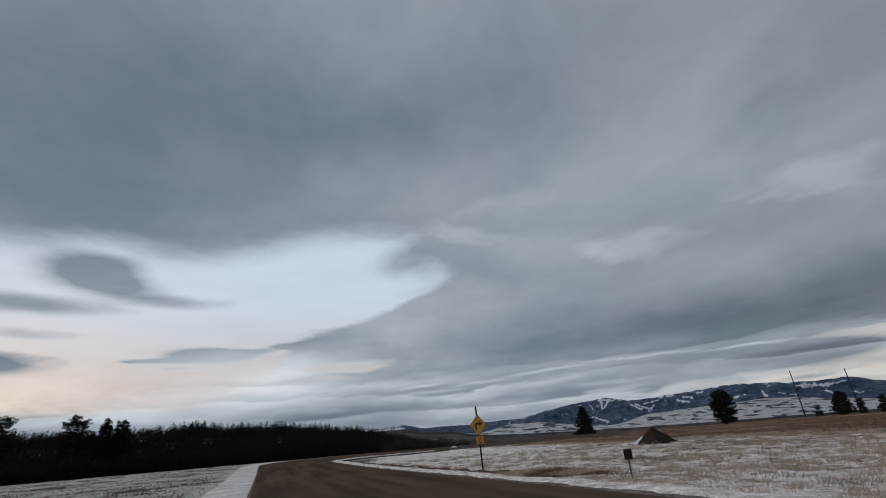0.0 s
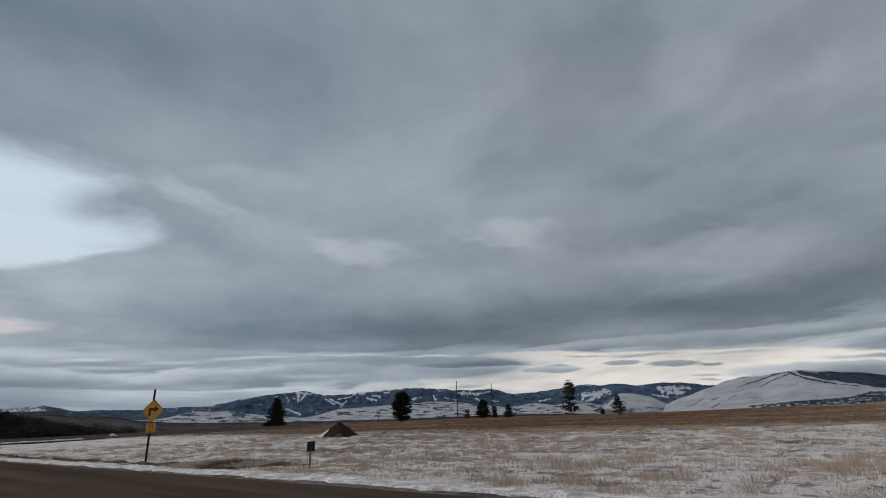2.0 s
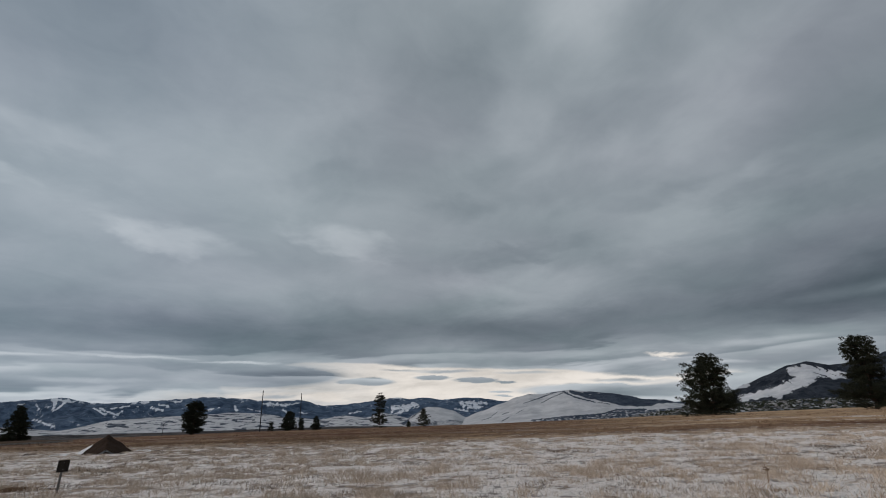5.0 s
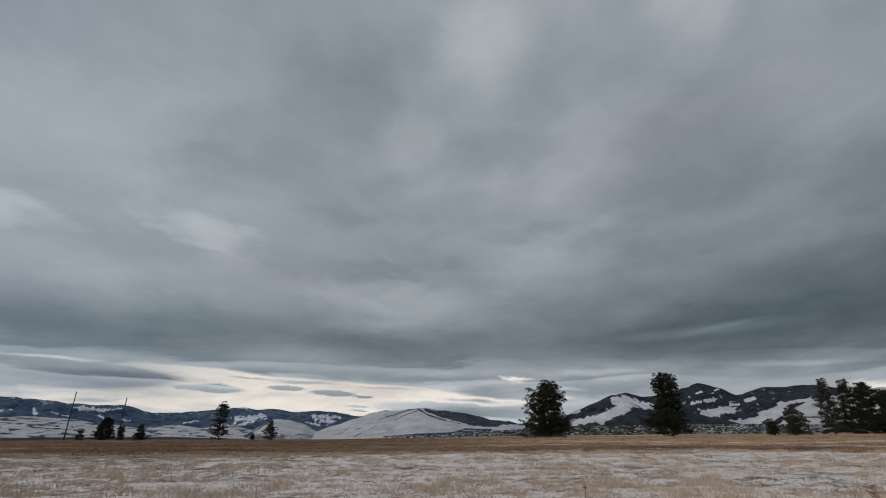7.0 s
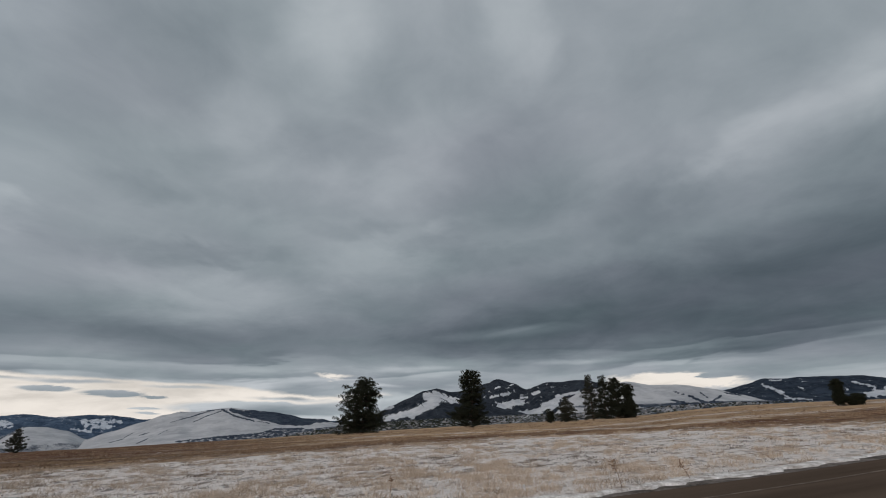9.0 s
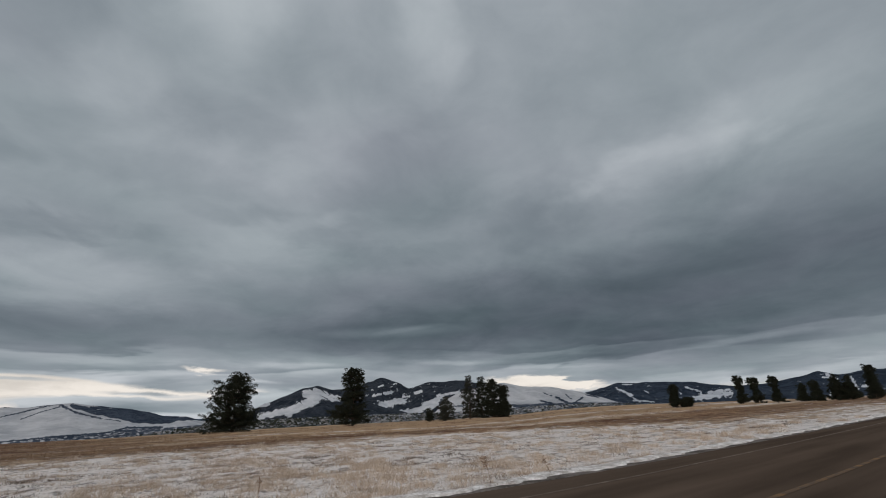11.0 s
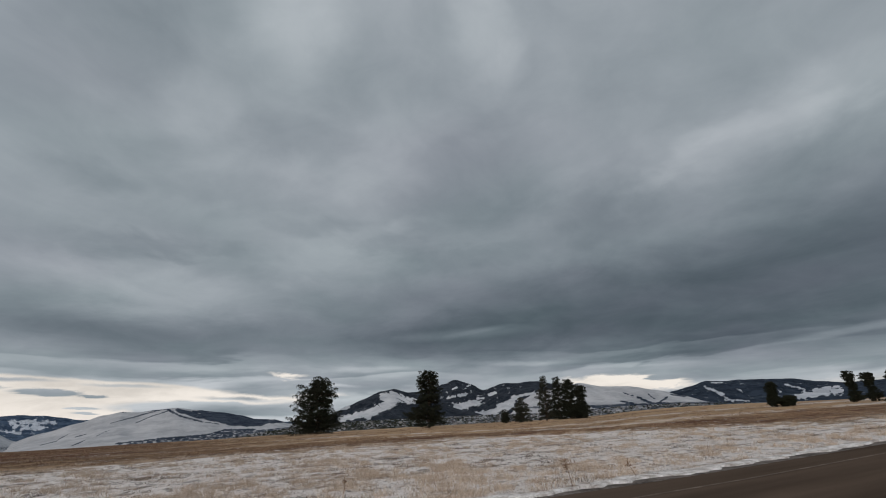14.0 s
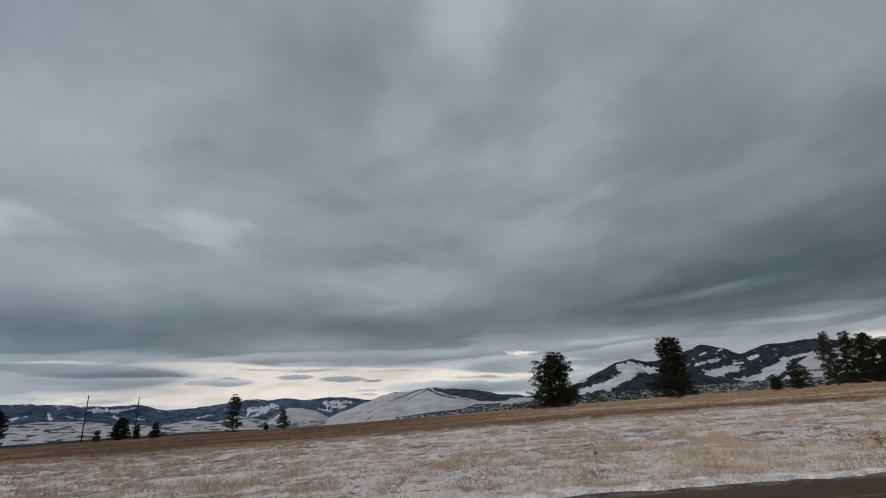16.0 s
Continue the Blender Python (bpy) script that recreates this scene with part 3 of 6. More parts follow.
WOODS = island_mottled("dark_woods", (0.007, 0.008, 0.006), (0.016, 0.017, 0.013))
STRAW = island_mottled("dry_straw", (0.30, 0.23, 0.175), (0.76, 0.63, 0.51))
RUSSET = island_mottled("russet_weed", (0.09, 0.052, 0.032), (0.27, 0.165, 0.10))
FAR_STRAW = island_mottled("brown_far_grass", (0.14, 0.078, 0.048), (0.44, 0.31, 0.21))
STEEL = mottled("galvanised_steel", (0.10, 0.09, 0.085), (0.20, 0.19, 0.18), 6.0, 0.5, 0.1, 6, 0.6)
RUSTY = mottled("weathered_post", (0.014, 0.011, 0.010), (0.042, 0.033, 0.028), 8.0, 0.8, 0.3, 5)
SIGN_YELLOW = mottled("amber_sign_sheeting", (0.60, 0.26, 0.028), (0.72, 0.335, 0.045), 3.0, 0.5, 0.0, 6)
SIGN_BLACK = mottled("black_sign_print", (0.010, 0.010, 0.010), (0.022, 0.020, 0.018), 6.0, 0.5)
POLE_WOOD = mottled("grey_pole_wood", (0.025, 0.024, 0.026), (0.065, 0.062, 0.064), 2.0, 0.9, 0.4, 6, 0.0, (1, 1, 0.1))
EARTH = mottled("bare_brown_earth", (0.018, 0.010, 0.007), (0.046, 0.028, 0.019), 0.9, 0.95, 0.7, 8)
STUBBLE = island_mottled("dark_dry_stubble", (0.070, 0.053, 0.043), (0.30, 0.235, 0.185))
BRUSHWOOD = island_mottled("grey_brown_thicket", (0.016, 0.015, 0.014), (0.055, 0.048, 0.044))
CURTAIN = mottled("pale_curtained_window", (0.16, 0.14, 0.12), (0.32, 0.28, 0.24), 2.0, 0.9)
WHITE_PAINT = paint_material("worn_white_line", (0.25, 0.20, 0.16), (0.12, 0.091, 0.073))
YELLOW_PAINT = paint_material("worn_yellow_line", (0.26, 0.15, 0.07), (0.11, 0.082, 0.064))
HOUSE_WALL = island_mottled("far_house_walls", (0.06, 0.06, 0.065), (0.34, 0.33, 0.33))
CABIN_WALL = mottled("dark_timber_wall", (0.006, 0.006, 0.005), (0.016, 0.015, 0.013), 1.5, 0.9)
CABIN_ROOF = mottled("dark_shingle_roof", (0.008, 0.008, 0.009), (0.022, 0.021, 0.022), 1.0, 0.9)


# ---- helpers for building ----
def polar(az, r, z=0.0):
    a = radians(az)
    return Vector((math.sin(a) * r, math.cos(a) * r, z))


def smooth(t):
    t = min(1.0, max(0.0, t))
    return t * t * (3 - 2 * t)


def along(stops, x):
    """A smooth curve through a few (x, y) stops."""
    if x <= stops[0][0]:
        return stops[0][1]
    for (xa, ya), (xb, yb) in zip(stops, stops[1:]):
        if x <= xb:
            t = (x - xa) / (xb - xa)
            return ya + (yb - ya) * (0.5 * t + 0.5 * smooth(t))
    return stops[-1][1]


def mesh_object(name, verts, faces, mat, parent=None, label="", smooth_shade=False):
    me = bpy.data.meshes.new(name)
    me.from_pydata([tuple(v) for v in verts], [], faces)
    me.materials.append(mat)
    if smooth_shade:
        me.polygons.foreach_set("use_smooth", [True] * len(me.polygons))
    me.update()
    ob = new(name, me)
    if parent:
        ob.parent = parent
    if label:
        tagged(ob, label)
    return ob


def part(name, bm, mat, parent=None, label="", smooth_shade=False):
    me = bpy.data.meshes.new(name)
    bm.to_mesh(me)
    bm.free()
    me.materials.append(mat)
    if smooth_shade:
        me.polygons.foreach_set("use_smooth", [True] * len(me.polygons))
    ob = new(name, me)
    if parent:
        ob.parent = parent
    if label:
        tagged(ob, label)
    return ob


def thing(name, place, label, category, group=""):
    ob = new(name)
    ob.empty_display_size = 0.2
    ob.location = place
    return tagged(ob, label, category, group)


def tube(points, radii, sides=8):
    """A tapered tube through points: verts, faces."""
    verts, faces = [], []
    for i, (p, r) in enumerate(zip(points, radii)):
        a = points[max(i - 1, 0)]
        b = points[min(i + 1, len(points) - 1)]
        d = (Vector(b) - Vector(a)).normalized()
        u = d.orthogonal().normalized()
        v = d.cross(u)
        for k in range(sides):
            t = 2 * math.pi * k / sides
            verts.append(Vector(p) + (u * math.cos(t) + v * math.sin(t)) * r)
    for i in range(len(points) - 1):
        for k in range(sides):
            k2 = (k + 1) % sides
            faces.append((i * sides + k, i * sides + k2, (i + 1) * sides + k2, (i + 1) * sides + k))
    faces.append(tuple(range(sides))[::-1])
    faces.append(tuple((len(points) - 1) * sides + k for k in range(sides)))
    return verts, faces


# ---- ground ----
# how high the field's crest stands over eye level, by bearing, in degrees
CREST = [(-180, 0.1), (-120, -0.1), (-60, -0.25), (-40, -0.32), (-20, -0.5), (0, -0.78), (20, -0.92), (36, -0.93), (46, -1.02), (60, -1.07), (74, -0.92), (83, -0.76), (96, -0.57),
         (108, -0.42), (116, -0.22), (122, 0.22), (127, 0.40), (135, 0.40), (143, 0.34), (150, 0.36), (180, 0.1)]
CREST_R = 205.0


def ground_z(x, y):
    r = math.hypot(x, y)
    az = math.degrees(math.atan2(x, y))
    top = EYE + CREST_R * math.tan(radians(along(CREST, az)))
    if r < CREST_R:
        z = top * max(0.0, (r - 14.0) / (CREST_R - 14.0)) ** 1.15
    else:
        z = top - 34.0 * smooth((r - CREST_R) / 420.0)
    off = 0.943 * x + 0.333 * y
    if r > 9.0:
        rough = smooth((off - 9.5) / 4.0) + smooth((-off - 3.0) / 4.0)
        z += rough * (0.08 * noise.noise((x * 0.35, y * 0.35, 0.0)) + 0.06 * noise.noise((x * 1.3, y * 1.3, 6.0)) + (0.05 * noise.noise((x * 3.1, y * 3.1, 2.0)) if r < 60 else 0.0) + 0.16 * noise.noise((x * 0.06, y * 0.06, 3.0)))
    return z


def build_ground():
    radii = [0.0]
    r = 1.5
    while r < 4900:
        radii.append(r)
        r *= 1.013 if 9 < r < 40 else 1.028 if 7 < r < 70 else 1.05 if r < 300 else 1.13
    radii.append(4900.0)
    angles = [-180 + 5 * i for i in range(23)] + [-65 + 0.5 * i for i in range(480)] + [175 + 2.5 * i for i in range(2)]
    n = len(angles)
    verts = [(0, 0, 0)]
    for r in radii[1:]:
        for a in angles:
            p = polar(a, r)
            verts.append((p.x, p.y, ground_z(p.x, p.y)))
    faces = [(0, 1 + (k + 1) % n, 1 + k) for k in range(n)]
    for i in range(len(radii) - 2):
        for k in range(n):
            k2 = (k + 1) % n
            a, b = 1 + i * n, 1 + (i + 1) * n
            faces.append((a + k, a + k2, b + k2, b + k))
    ob = mesh_object("ground", verts, faces, FIELD, smooth_shade=True)
    return tagged(ob, "snow-dusted dry grassland running out to a low crest", "ground", kind="structure")


build_ground()

# ---- road ----
# straight past the camera, then a bend to the right; u runs along it, the far side is on the right hand
ROAD_U = Vector((-0.333, 0.943, 0))
ROAD_N = Vector((0.943, 0.333, 0))
ROAD_FAR = 8.5     # far edge, metres from the camera across the road
ROAD_WIDE = 9.0
BEND_S, BEND_R = 71.0, 20.0


def road_point(s, across):
    """s along the far edge, across from the far edge towards the near edge."""
    if s <= BEND_S:
        p = ROAD_U * s + ROAD_N * (ROAD_FAR - across)
        return Vector((p.x, p.y, 0))
    centre = ROAD_U * BEND_S + ROAD_N * (ROAD_FAR + BEND_R)
    turn = min((s - BEND_S) / BEND_R, radians(72))
    rest = s - BEND_S - turn * BEND_R
    q = -ROAD_N * (BEND_R + across)
    c, sn = math.cos(-turn), math.sin(-turn)
    p = centre + Vector((q.x * c - q.y * sn, q.x * sn + q.y * c, 0))
    d = Vector((ROAD_U.x * c - ROAD_U.y * sn, ROAD_U.x * sn + ROAD_U.y * c, 0))
    p = p + d * rest
    return Vector((p.x, p.y, 0))


def road_z(s, across):
    p = road_point(s, across)
    r = math.hypot(p.x, p.y)
    az = math.degrees(math.atan2(p.x, p.y))
    top = EYE + CREST_R * math.tan(radians(along(CREST, az)))
    z = top * max(0.0, (min(r, CREST_R) - 14.0) / (CREST_R - 14.0)) ** 1.15
    bank = smooth((s - 45) / 40.0) * 0.34 * across / ROAD_WIDE
    return z + 0.05 + 0.03 * math.sin(math.pi * across / ROAD_WIDE) + bank + 0.25 * smooth((s - 40) / 45.0)


def road_strip(name, mat, a0, a1, lift, s0, s1, step=2.0, across_n=2, skirt=False):
    verts, faces, uvs = [], [], []
    count = int((s1 - s0) / step)
    cols = across_n + 1
    for i in range(count + 1):
        s = s0 + (s1 - s0) * i / count
        for k in range(cols):
            a = a0 + (a1 - a0) * k / across_n
            p = road_point(s, a)
            drop = -0.5 if skirt and k in (0, cols - 1) else 0.0
            verts.append((p.x, p.y, road_z(s, a) + lift + drop))
            uvs.append((a / ROAD_WIDE, s / ROAD_WIDE))
    for i in range(count):
        for k in range(across_n):
            faces.append((i * cols + k, i * cols + k + 1, (i + 1) * cols + k + 1, (i + 1) * cols + k))
    ob = mesh_object(name, verts, faces, mat, smooth_shade=True)
    layer = ob.data.uv_layers.new(name="along")
    for loop in ob.data.loops:
        layer.data[loop.index].uv = uvs[loop.vertex_index]
    return ob


road = tagged(road_strip("road", ASPHALT, 0.0, ROAD_WIDE, 0.0, -260, 170, 2.0, 12), "worn two-lane asphalt road bending away past a warning sign", "road", kind="structure")
verge = road_strip("road_shoulder", DIRTY_SNOW, -0.95, ROAD_WIDE + 0.6, -0.03, -260, 170, 2.0, 42, True)
tagged(verge, "gritty snow-smeared gravel shoulder along the asphalt", "road shoulder", kind="structure")
tagged(road_strip("edge_line", WHITE_PAINT, 1.25, 1.35, 0.006, -120, 6, 2.0, 1), "worn white edge line", "road marking", kind="structure")
tagged(road_strip("edge_line", WHITE_PAINT, 8.1, 8.2, 0.006, -120, -3, 2.0, 1), "worn white edge line", "road marking", kind="structure")
tagged(road_strip("centre_line", YELLOW_PAINT, 4.70, 4.83, 0.006, -120, 4, 2.0, 1), "faint worn yellow centre line", "road marking", kind="structure")


def snow_bank(name, a_in, a_out, tall, s0, s1, seed, label, ragged=0.5, step=0.22, mat=None, category="snow bank"):
    """A lumpy ridge of ploughed snow beside the asphalt."""
    verts, faces = [], []
    cols = 11
    count = int((s1 - s0) / step)
    for i in range(count + 1):
        s = s0 + (s1 - s0) * i / count
        lump = 0.55 + 2.0 * ragged * (0.8 * noise.noise((s * 0.45, seed, 0.0)) + 0.6 * noise.noise((s * 1.1, seed, 5.0)))
        inner = ragged * (noise.noise((s * 0.5, seed, 9.0)) + 0.6 * noise.noise((s * 1.9, seed, 11.0)))
        outer = 1.6 * ragged * (noise.noise((s * 0.3, seed, 19.0)) + 0.5 * noise.noise((s * 1.4, seed, 21.0)))
        for k in range(cols):
            f = k / (cols - 1)
            wide = 1.0 if a_in > 1 else 0.62 + 0.38 * smooth((s + 4) / 10.0)
            a = a_in + (a_out - a_in) * wide * f + (inner * (1 - f) + outer * f) * (1 if a_in > 1 else -1)
            p = road_point(s, a)
            h = max(0.1, lump) * tall * math.sin(math.pi * min(1.0, f * 1.1 + 0.03)) ** 0.7 if f < 0.88 else 0.02
            h += tall * 0.7 * ragged * (noise.noise((p.x * 1.7, p.y * 1.7, seed)) + 0.6 * noise.noise((p.x * 4.5, p.y * 4.5, seed))) * (0 < f < 1)
            base = max(ground_z(p.x, p.y), road_z(s, max(0, min(ROAD_WIDE, a))) - 0.04)
            z = base + h - (0.10 if k in (0, cols - 1) else -0.01)
            verts.append((p.x, p.y, z))
    for i in range(count):
        for k in range(cols - 1):
            faces.append((i * cols + k, i * cols + k + 1, (i + 1) * cols + k + 1, (i + 1) * cols + k))
    ob = mesh_object(name, verts, faces, mat or BANK_SNOW, smooth_shade=True)
    return tagged(ob, label, category, kind="stuff")


snow_bank("snow_bank", -0.48, -1.65, 0.09, -110, 104, 2.0, "low lumpy bank of ploughed snow beside the asphalt", 0.45)
snow_bank("turf_edge", -1.70, -2.10, 0.13, 17, 66, 5.0, "ragged brown turf edge behind ploughed snow", 0.62, 0.22, TURF, "turf")
snow_bank("snow_bank", ROAD_WIDE - 0.10, ROAD_WIDE + 2.6, 0.06, 6, 98, 7.0, "low smooth bank of ploughed snow beside the asphalt", 0.03, 0.5, VERGE_SNOW)


# ---- mountains and hills ----
def range_of_hills(name, label, mat, ridge, r_ridge, r_front, r_back, woods, rough=0.12, seed=0.0, base_z=-32.0, steps=3.0, bands=34):
    """A ridge round the valley. ridge: summits as (bearing, degrees over eye level); woods(az, f, n): how wooded it is
    at the share f of the way up."""
    az0, az1 = ridge[0][0], ridge[-1][0]
    n = int((az1 - az0) * steps) + 1
    verts, faces, cover = [], [], []
    for i in range(n + 1):
        az = az0 + (az1 - az0) * i / n
        e = along(ridge, az)
        for k in range(bands + 1):
            v = k / bands
            if v < 0.75:
                f = v / 0.75
                r = r_front + (r_ridge - r_front) * f
                up = f ** 1.25
            else:
                f = 1 - (v - 0.75) / 0.25
                r = r_ridge + (r_back - r_ridge) * (1 - f)
                up = f
            crest_z = EYE + r_ridge * math.tan(radians(e))
            p = polar(az, r)
            tall = max(crest_z - base_z, 1.0)
            q = Vector((p.x, p.y, seed * 1000)) / (r_ridge * 0.16)
            spur = 1 - abs(noise.fractal(q, 1.0, 2.0, 5)) * 2
            jag = noise.fractal(q * 3.1, 0.9, 2.0, 4)
            dip = 4 * up * (1 - up)
            z = base_z + tall * (up + rough * (dip * (spur - 0.4) + 0.28 * jag * up))
            verts.append((p.x, p.y, z))
            cover.append(woods(az, up if v < 0.75 else 1.0, spur, math.degrees(math.atan2(z - EYE, r))))
    for i in range(n):
        for k in range(bands):
            a, b = i * (bands + 1) + k, (i + 1) * (bands + 1) + k
            faces.append((a, a + 1, b + 1, b))
    ob = mesh_object(name, verts, faces, mat, smooth_shade=True)
    att = ob.data.attributes.new("woods", "FLOAT", "POINT")
    att.data.foreach_set("value", cover)
    return tagged(ob, label, "mountain range" if r_ridge > 3000 else "hill", kind="structure")


def bump(x, at, wide):
    return math.exp(-((x - at) / wide) ** 2)


# snowfields and tree lines: from (bearing, height) to (bearing, height) and half width, in degrees
COULOIRS = [(18.0, 2.64, 19.3, 2.44, 0.14), (18.2, 2.40, 18.2, 1.70, 0.12), (18.9, 2.27, 18.4, 1.69, 0.08), (19.4, 2.38, 20.0, 2.56, 0.07), (16.9, 2.18, 17.4, 1.59, 0.06),
            (21.2, 1.82, 22.3, 1.08, 0.07), (21.6, 1.81, 23.2, 1.12, 0.08), (22.5, 1.74, 24.0, 1.95, 0.07), (22.9, 1.07, 23.6, 1.53, 0.07), (25.9, 1.73, 26.9, 1.53, 0.11),
            (26.5, 2.03, 27.5, 1.82, 0.08), (28.0, 2.24, 28.5, 2.30, 0.10), (16.8, 0.97, 18.6, 0.24, 0.07), (33.7, 1.62, 33.9, 1.30, 0.16), (12.2, 2.01, 12.8, 2.12, 0.05)]
BOWLS = [(36.9, 1.86, 38.9, 1.68, 0.20), (39.2, 1.73, 40.2, 1.90, 0.12), (40.5, 0.88, 41.1, 0.74, 0.11), (38.6, 1.19, 39.3, 0.79, 0.11), (50.8, 0.96, 53.5, 1.36, 0.32),
         (51.2, 0.46, 52.5, 0.79, 0.19), (58.7, 1.36, 61.6, 1.20, 0.21), (59.0, 1.06, 61.0, 0.75, 0.24), (57.9, 0.68, 59.5, 0.45, 0.12), (56.1, 1.83, 57.4, 1.83, 0.06),
         (28.8, 1.92, 30.0, 1.71, 0.06), (30.7, 1.38, 32.1, 1.60, 0.08), (34.9, 1.47, 36.2, 1.12, 0.07), (45.8, 0.61, 47.1, 0.82, 0.08)]
HUMP_SNOW = [(88.1, 0.62, 92.1, 1.32, 0.37), (91.0, 1.00, 93.7, 2.19, 0.57), (92.9, 2.91, 93.9, 2.18, 0.52), (93.8, 3.25, 96.7, 2.21, 0.29), (93.6, 2.82, 96.0, 2.24, 0.33), (87.6, 1.66, 88.9, 1.86, 0.16)]
HUMP_TREES = [(92.8, 0.75, 91.6, 0.73, 0.08), (94.2, 3.56, 94.9, 2.90, 0.06), (94.8, 3.41, 95.6, 2.63, 0.06), (94.4, 2.67, 95.2, 2.26, 0.05), (92.1, 2.18, 92.5, 1.74, 0.07), (95.3, 2.64, 96.0, 2.24, 0.05)]
SNOWFIELDS = [(100.3, 2.46, 101.2, 2.61, 0.13), (101.6, 2.72, 102.6, 2.81, 0.17), (100.3, 1.14, 102.6, 1.61, 0.36), (101.9, 1.64, 104.0, 1.81, 0.33), (102.9, 0.36, 105.8, 0.74, 0.33),
              (105.2, 0.58, 107.2, 1.30, 0.33), (106.2, 1.22, 108.5, 2.12, 0.26), (107.9, 2.27, 110.4, 2.54, 0.16), (109.3, 1.09, 110.4, 1.91, 0.45), (105.2, 2.64, 106.0, 2.80, 0.17),
              (106.6, 0.71, 107.8, 1.28, 0.26), (100.4, 0.27, 101.9, 0.21, 0.13), (103.8, 2.26, 104.6, 2.29, 0.13), (101.0, 3.45, 101.5, 3.62, 0.10), (102.7, 3.70, 103.1, 3.81, 0.08)]
RIDGE_SNOW = [(128.3, 2.17, 129.7, 1.41, 0.13), (129.4, 1.42, 130.4, 0.70, 0.08), (131.1, 1.77, 131.4, 1.64, 0.06), (135.1, 1.99, 136.5, 1.37, 0.09), (135.9, 0.83, 139.1, 1.10, 0.25), (137.2, 1.28, 139.0, 1.47, 0.14),
              (128.9, 2.59, 129.9, 2.52, 0.05), (134.0, 1.69, 134.6, 1.33, 0.06), (129.8, 0.84, 131.8, 0.63, 0.07), (147.2, 2.38, 147.8, 1.89, 0.12), (146.8, 2.15, 147.4, 2.11, 0.08), (148.8, 2.01, 149.1, 1.02, 0.13),
              (147.6, 1.20, 147.0, 0.49, 0.10), (149.5, 1.18, 150.0, 1.06, 0.10)]
SLOPE_TREES = [(120.2, 2.11, 121.1, 1.70, 0.06), (121.6, 1.55, 123.0, 0.78, 0.10), (123.2, 0.71, 124.5, 1.41, 0.08), (122.7, 1.79, 123.2, 1.30, 0.06), (123.8, 0.80, 125.8, 0.59, 0.08),
               (124.8, 1.68, 126.2, 1.37, 0.07), (119.8, 1.23, 121.0, 0.94, 0.08), (116.7, 0.77, 119.1, 0.55, 0.13), (119.1, 0.78, 122.1, 0.71, 0.08)]
HILL_TREES = [(65.9, 1.04, 67.7, 1.52, 0.06), (67.7, 1.52, 69.8, 2.15, 0.08), (68.0, 1.01, 69.2, 1.57, 0.06), (69.2, 1.57, 70.5, 2.00, 0.06), (70.5, 2.16, 71.9, 1.44, 0.12), (71.9, 1.44, 73.7, 0.93, 0.10),
              (73.5, 0.94, 75.4, 0.60, 0.07), (66.7, 2.02, 68.7, 2.04, 0.05), (68.7, 2.04, 70.6, 2.21, 0.05), (62.2, -0.21, 62.9, 0.23, 0.045), (63.3, -0.81, 64.2, -0.38, 0.05), (61.0, -0.64, 62.2, -0.33, 0.045),
              (63.4, -0.07, 64.2, 0.13, 0.045), (65.0, -0.06, 65.9, 0.41, 0.04)]
FOOT_TREES = [(66.6, -0.83, 70.1, -0.58, 0.08), (70.1, -0.58, 74.3, -0.43, 0.11), (74.3, -0.43, 75.9, -0.03, 0.08), (75.9, -0.03, 79.0, -0.08, 0.11), (75.2, -0.26, 76.9, -0.41, 0.09)]


def strokes(az, e, lines, wobble=1.0):
    """1 on any of the slanting strips, 0 away from them, with ragged ends."""
    best = 0.0
    for a0, e0, a1, e1, wide in lines:
        if az < min(a0, a1) - 2 * wide or az > max(a0, a1) + 2 * wide or e < min(e0, e1) - 2 * wide or e > max(e0, e1) + 2 * wide:
            continue
        dx, dy = a1 - a0, e1 - e0
        t = max(0.0, min(1.0, ((az - a0) * dx + (e - e0) * dy) / (dx * dx + dy * dy)))
        d = math.hypot(az - a0 - t * dx, e - e0 - t * dy) / wide
        d += wobble * (noise.noise((az * 1.4 / wide ** 0.5, e * 2.4 / wide ** 0.5, a0)) + 0.7 * noise.noise((az * 4.5, e * 7, a1)))
        best = max(best, smooth((1.25 - d) / 0.8))
    return best


def far_woods(az, f, s, e):
    """Forest with snow on the tops, in couloirs and on open benches."""
    lean = az + 1.1 * e
    gully = smooth((0.16 - abs(noise.noise((lean * 1.5, e * 1.3, 2.0)))) / 0.12) * smooth((noise.noise((az * 0.5, e * 1.2, 8.0)) + 0.02) / 0.25)
    bench = smooth((noise.noise((az * 1.6, e * 5.5 - az * 0.3, 2.0)) - 0.28) / 0.2)
    top = smooth((f - 0.86) / 0.12) * smooth((noise.noise((az * 1.3, e * 2, 7.0)) + 0.10) / 0.25) * (bump(az, 26, 10) + 0.5)
    left = bump(az, -6.5, 2.6) * smooth((e - 1.25) / 0.3)
    foot = smooth((0.75 - e) / 0.4) * smooth((noise.noise((az * 0.9, e * 7, 4.0)) - 0.05) / 0.2)
    return 0.98 - 0.24 * bench - 0.36 * gully * smooth((e - 0.5) / 0.5) - 0.45 * top - 0.5 * left - 0.3 * foot - 0.85 * max(strokes(az, e, COULOIRS), 0.72 * strokes(az, e, BOWLS))


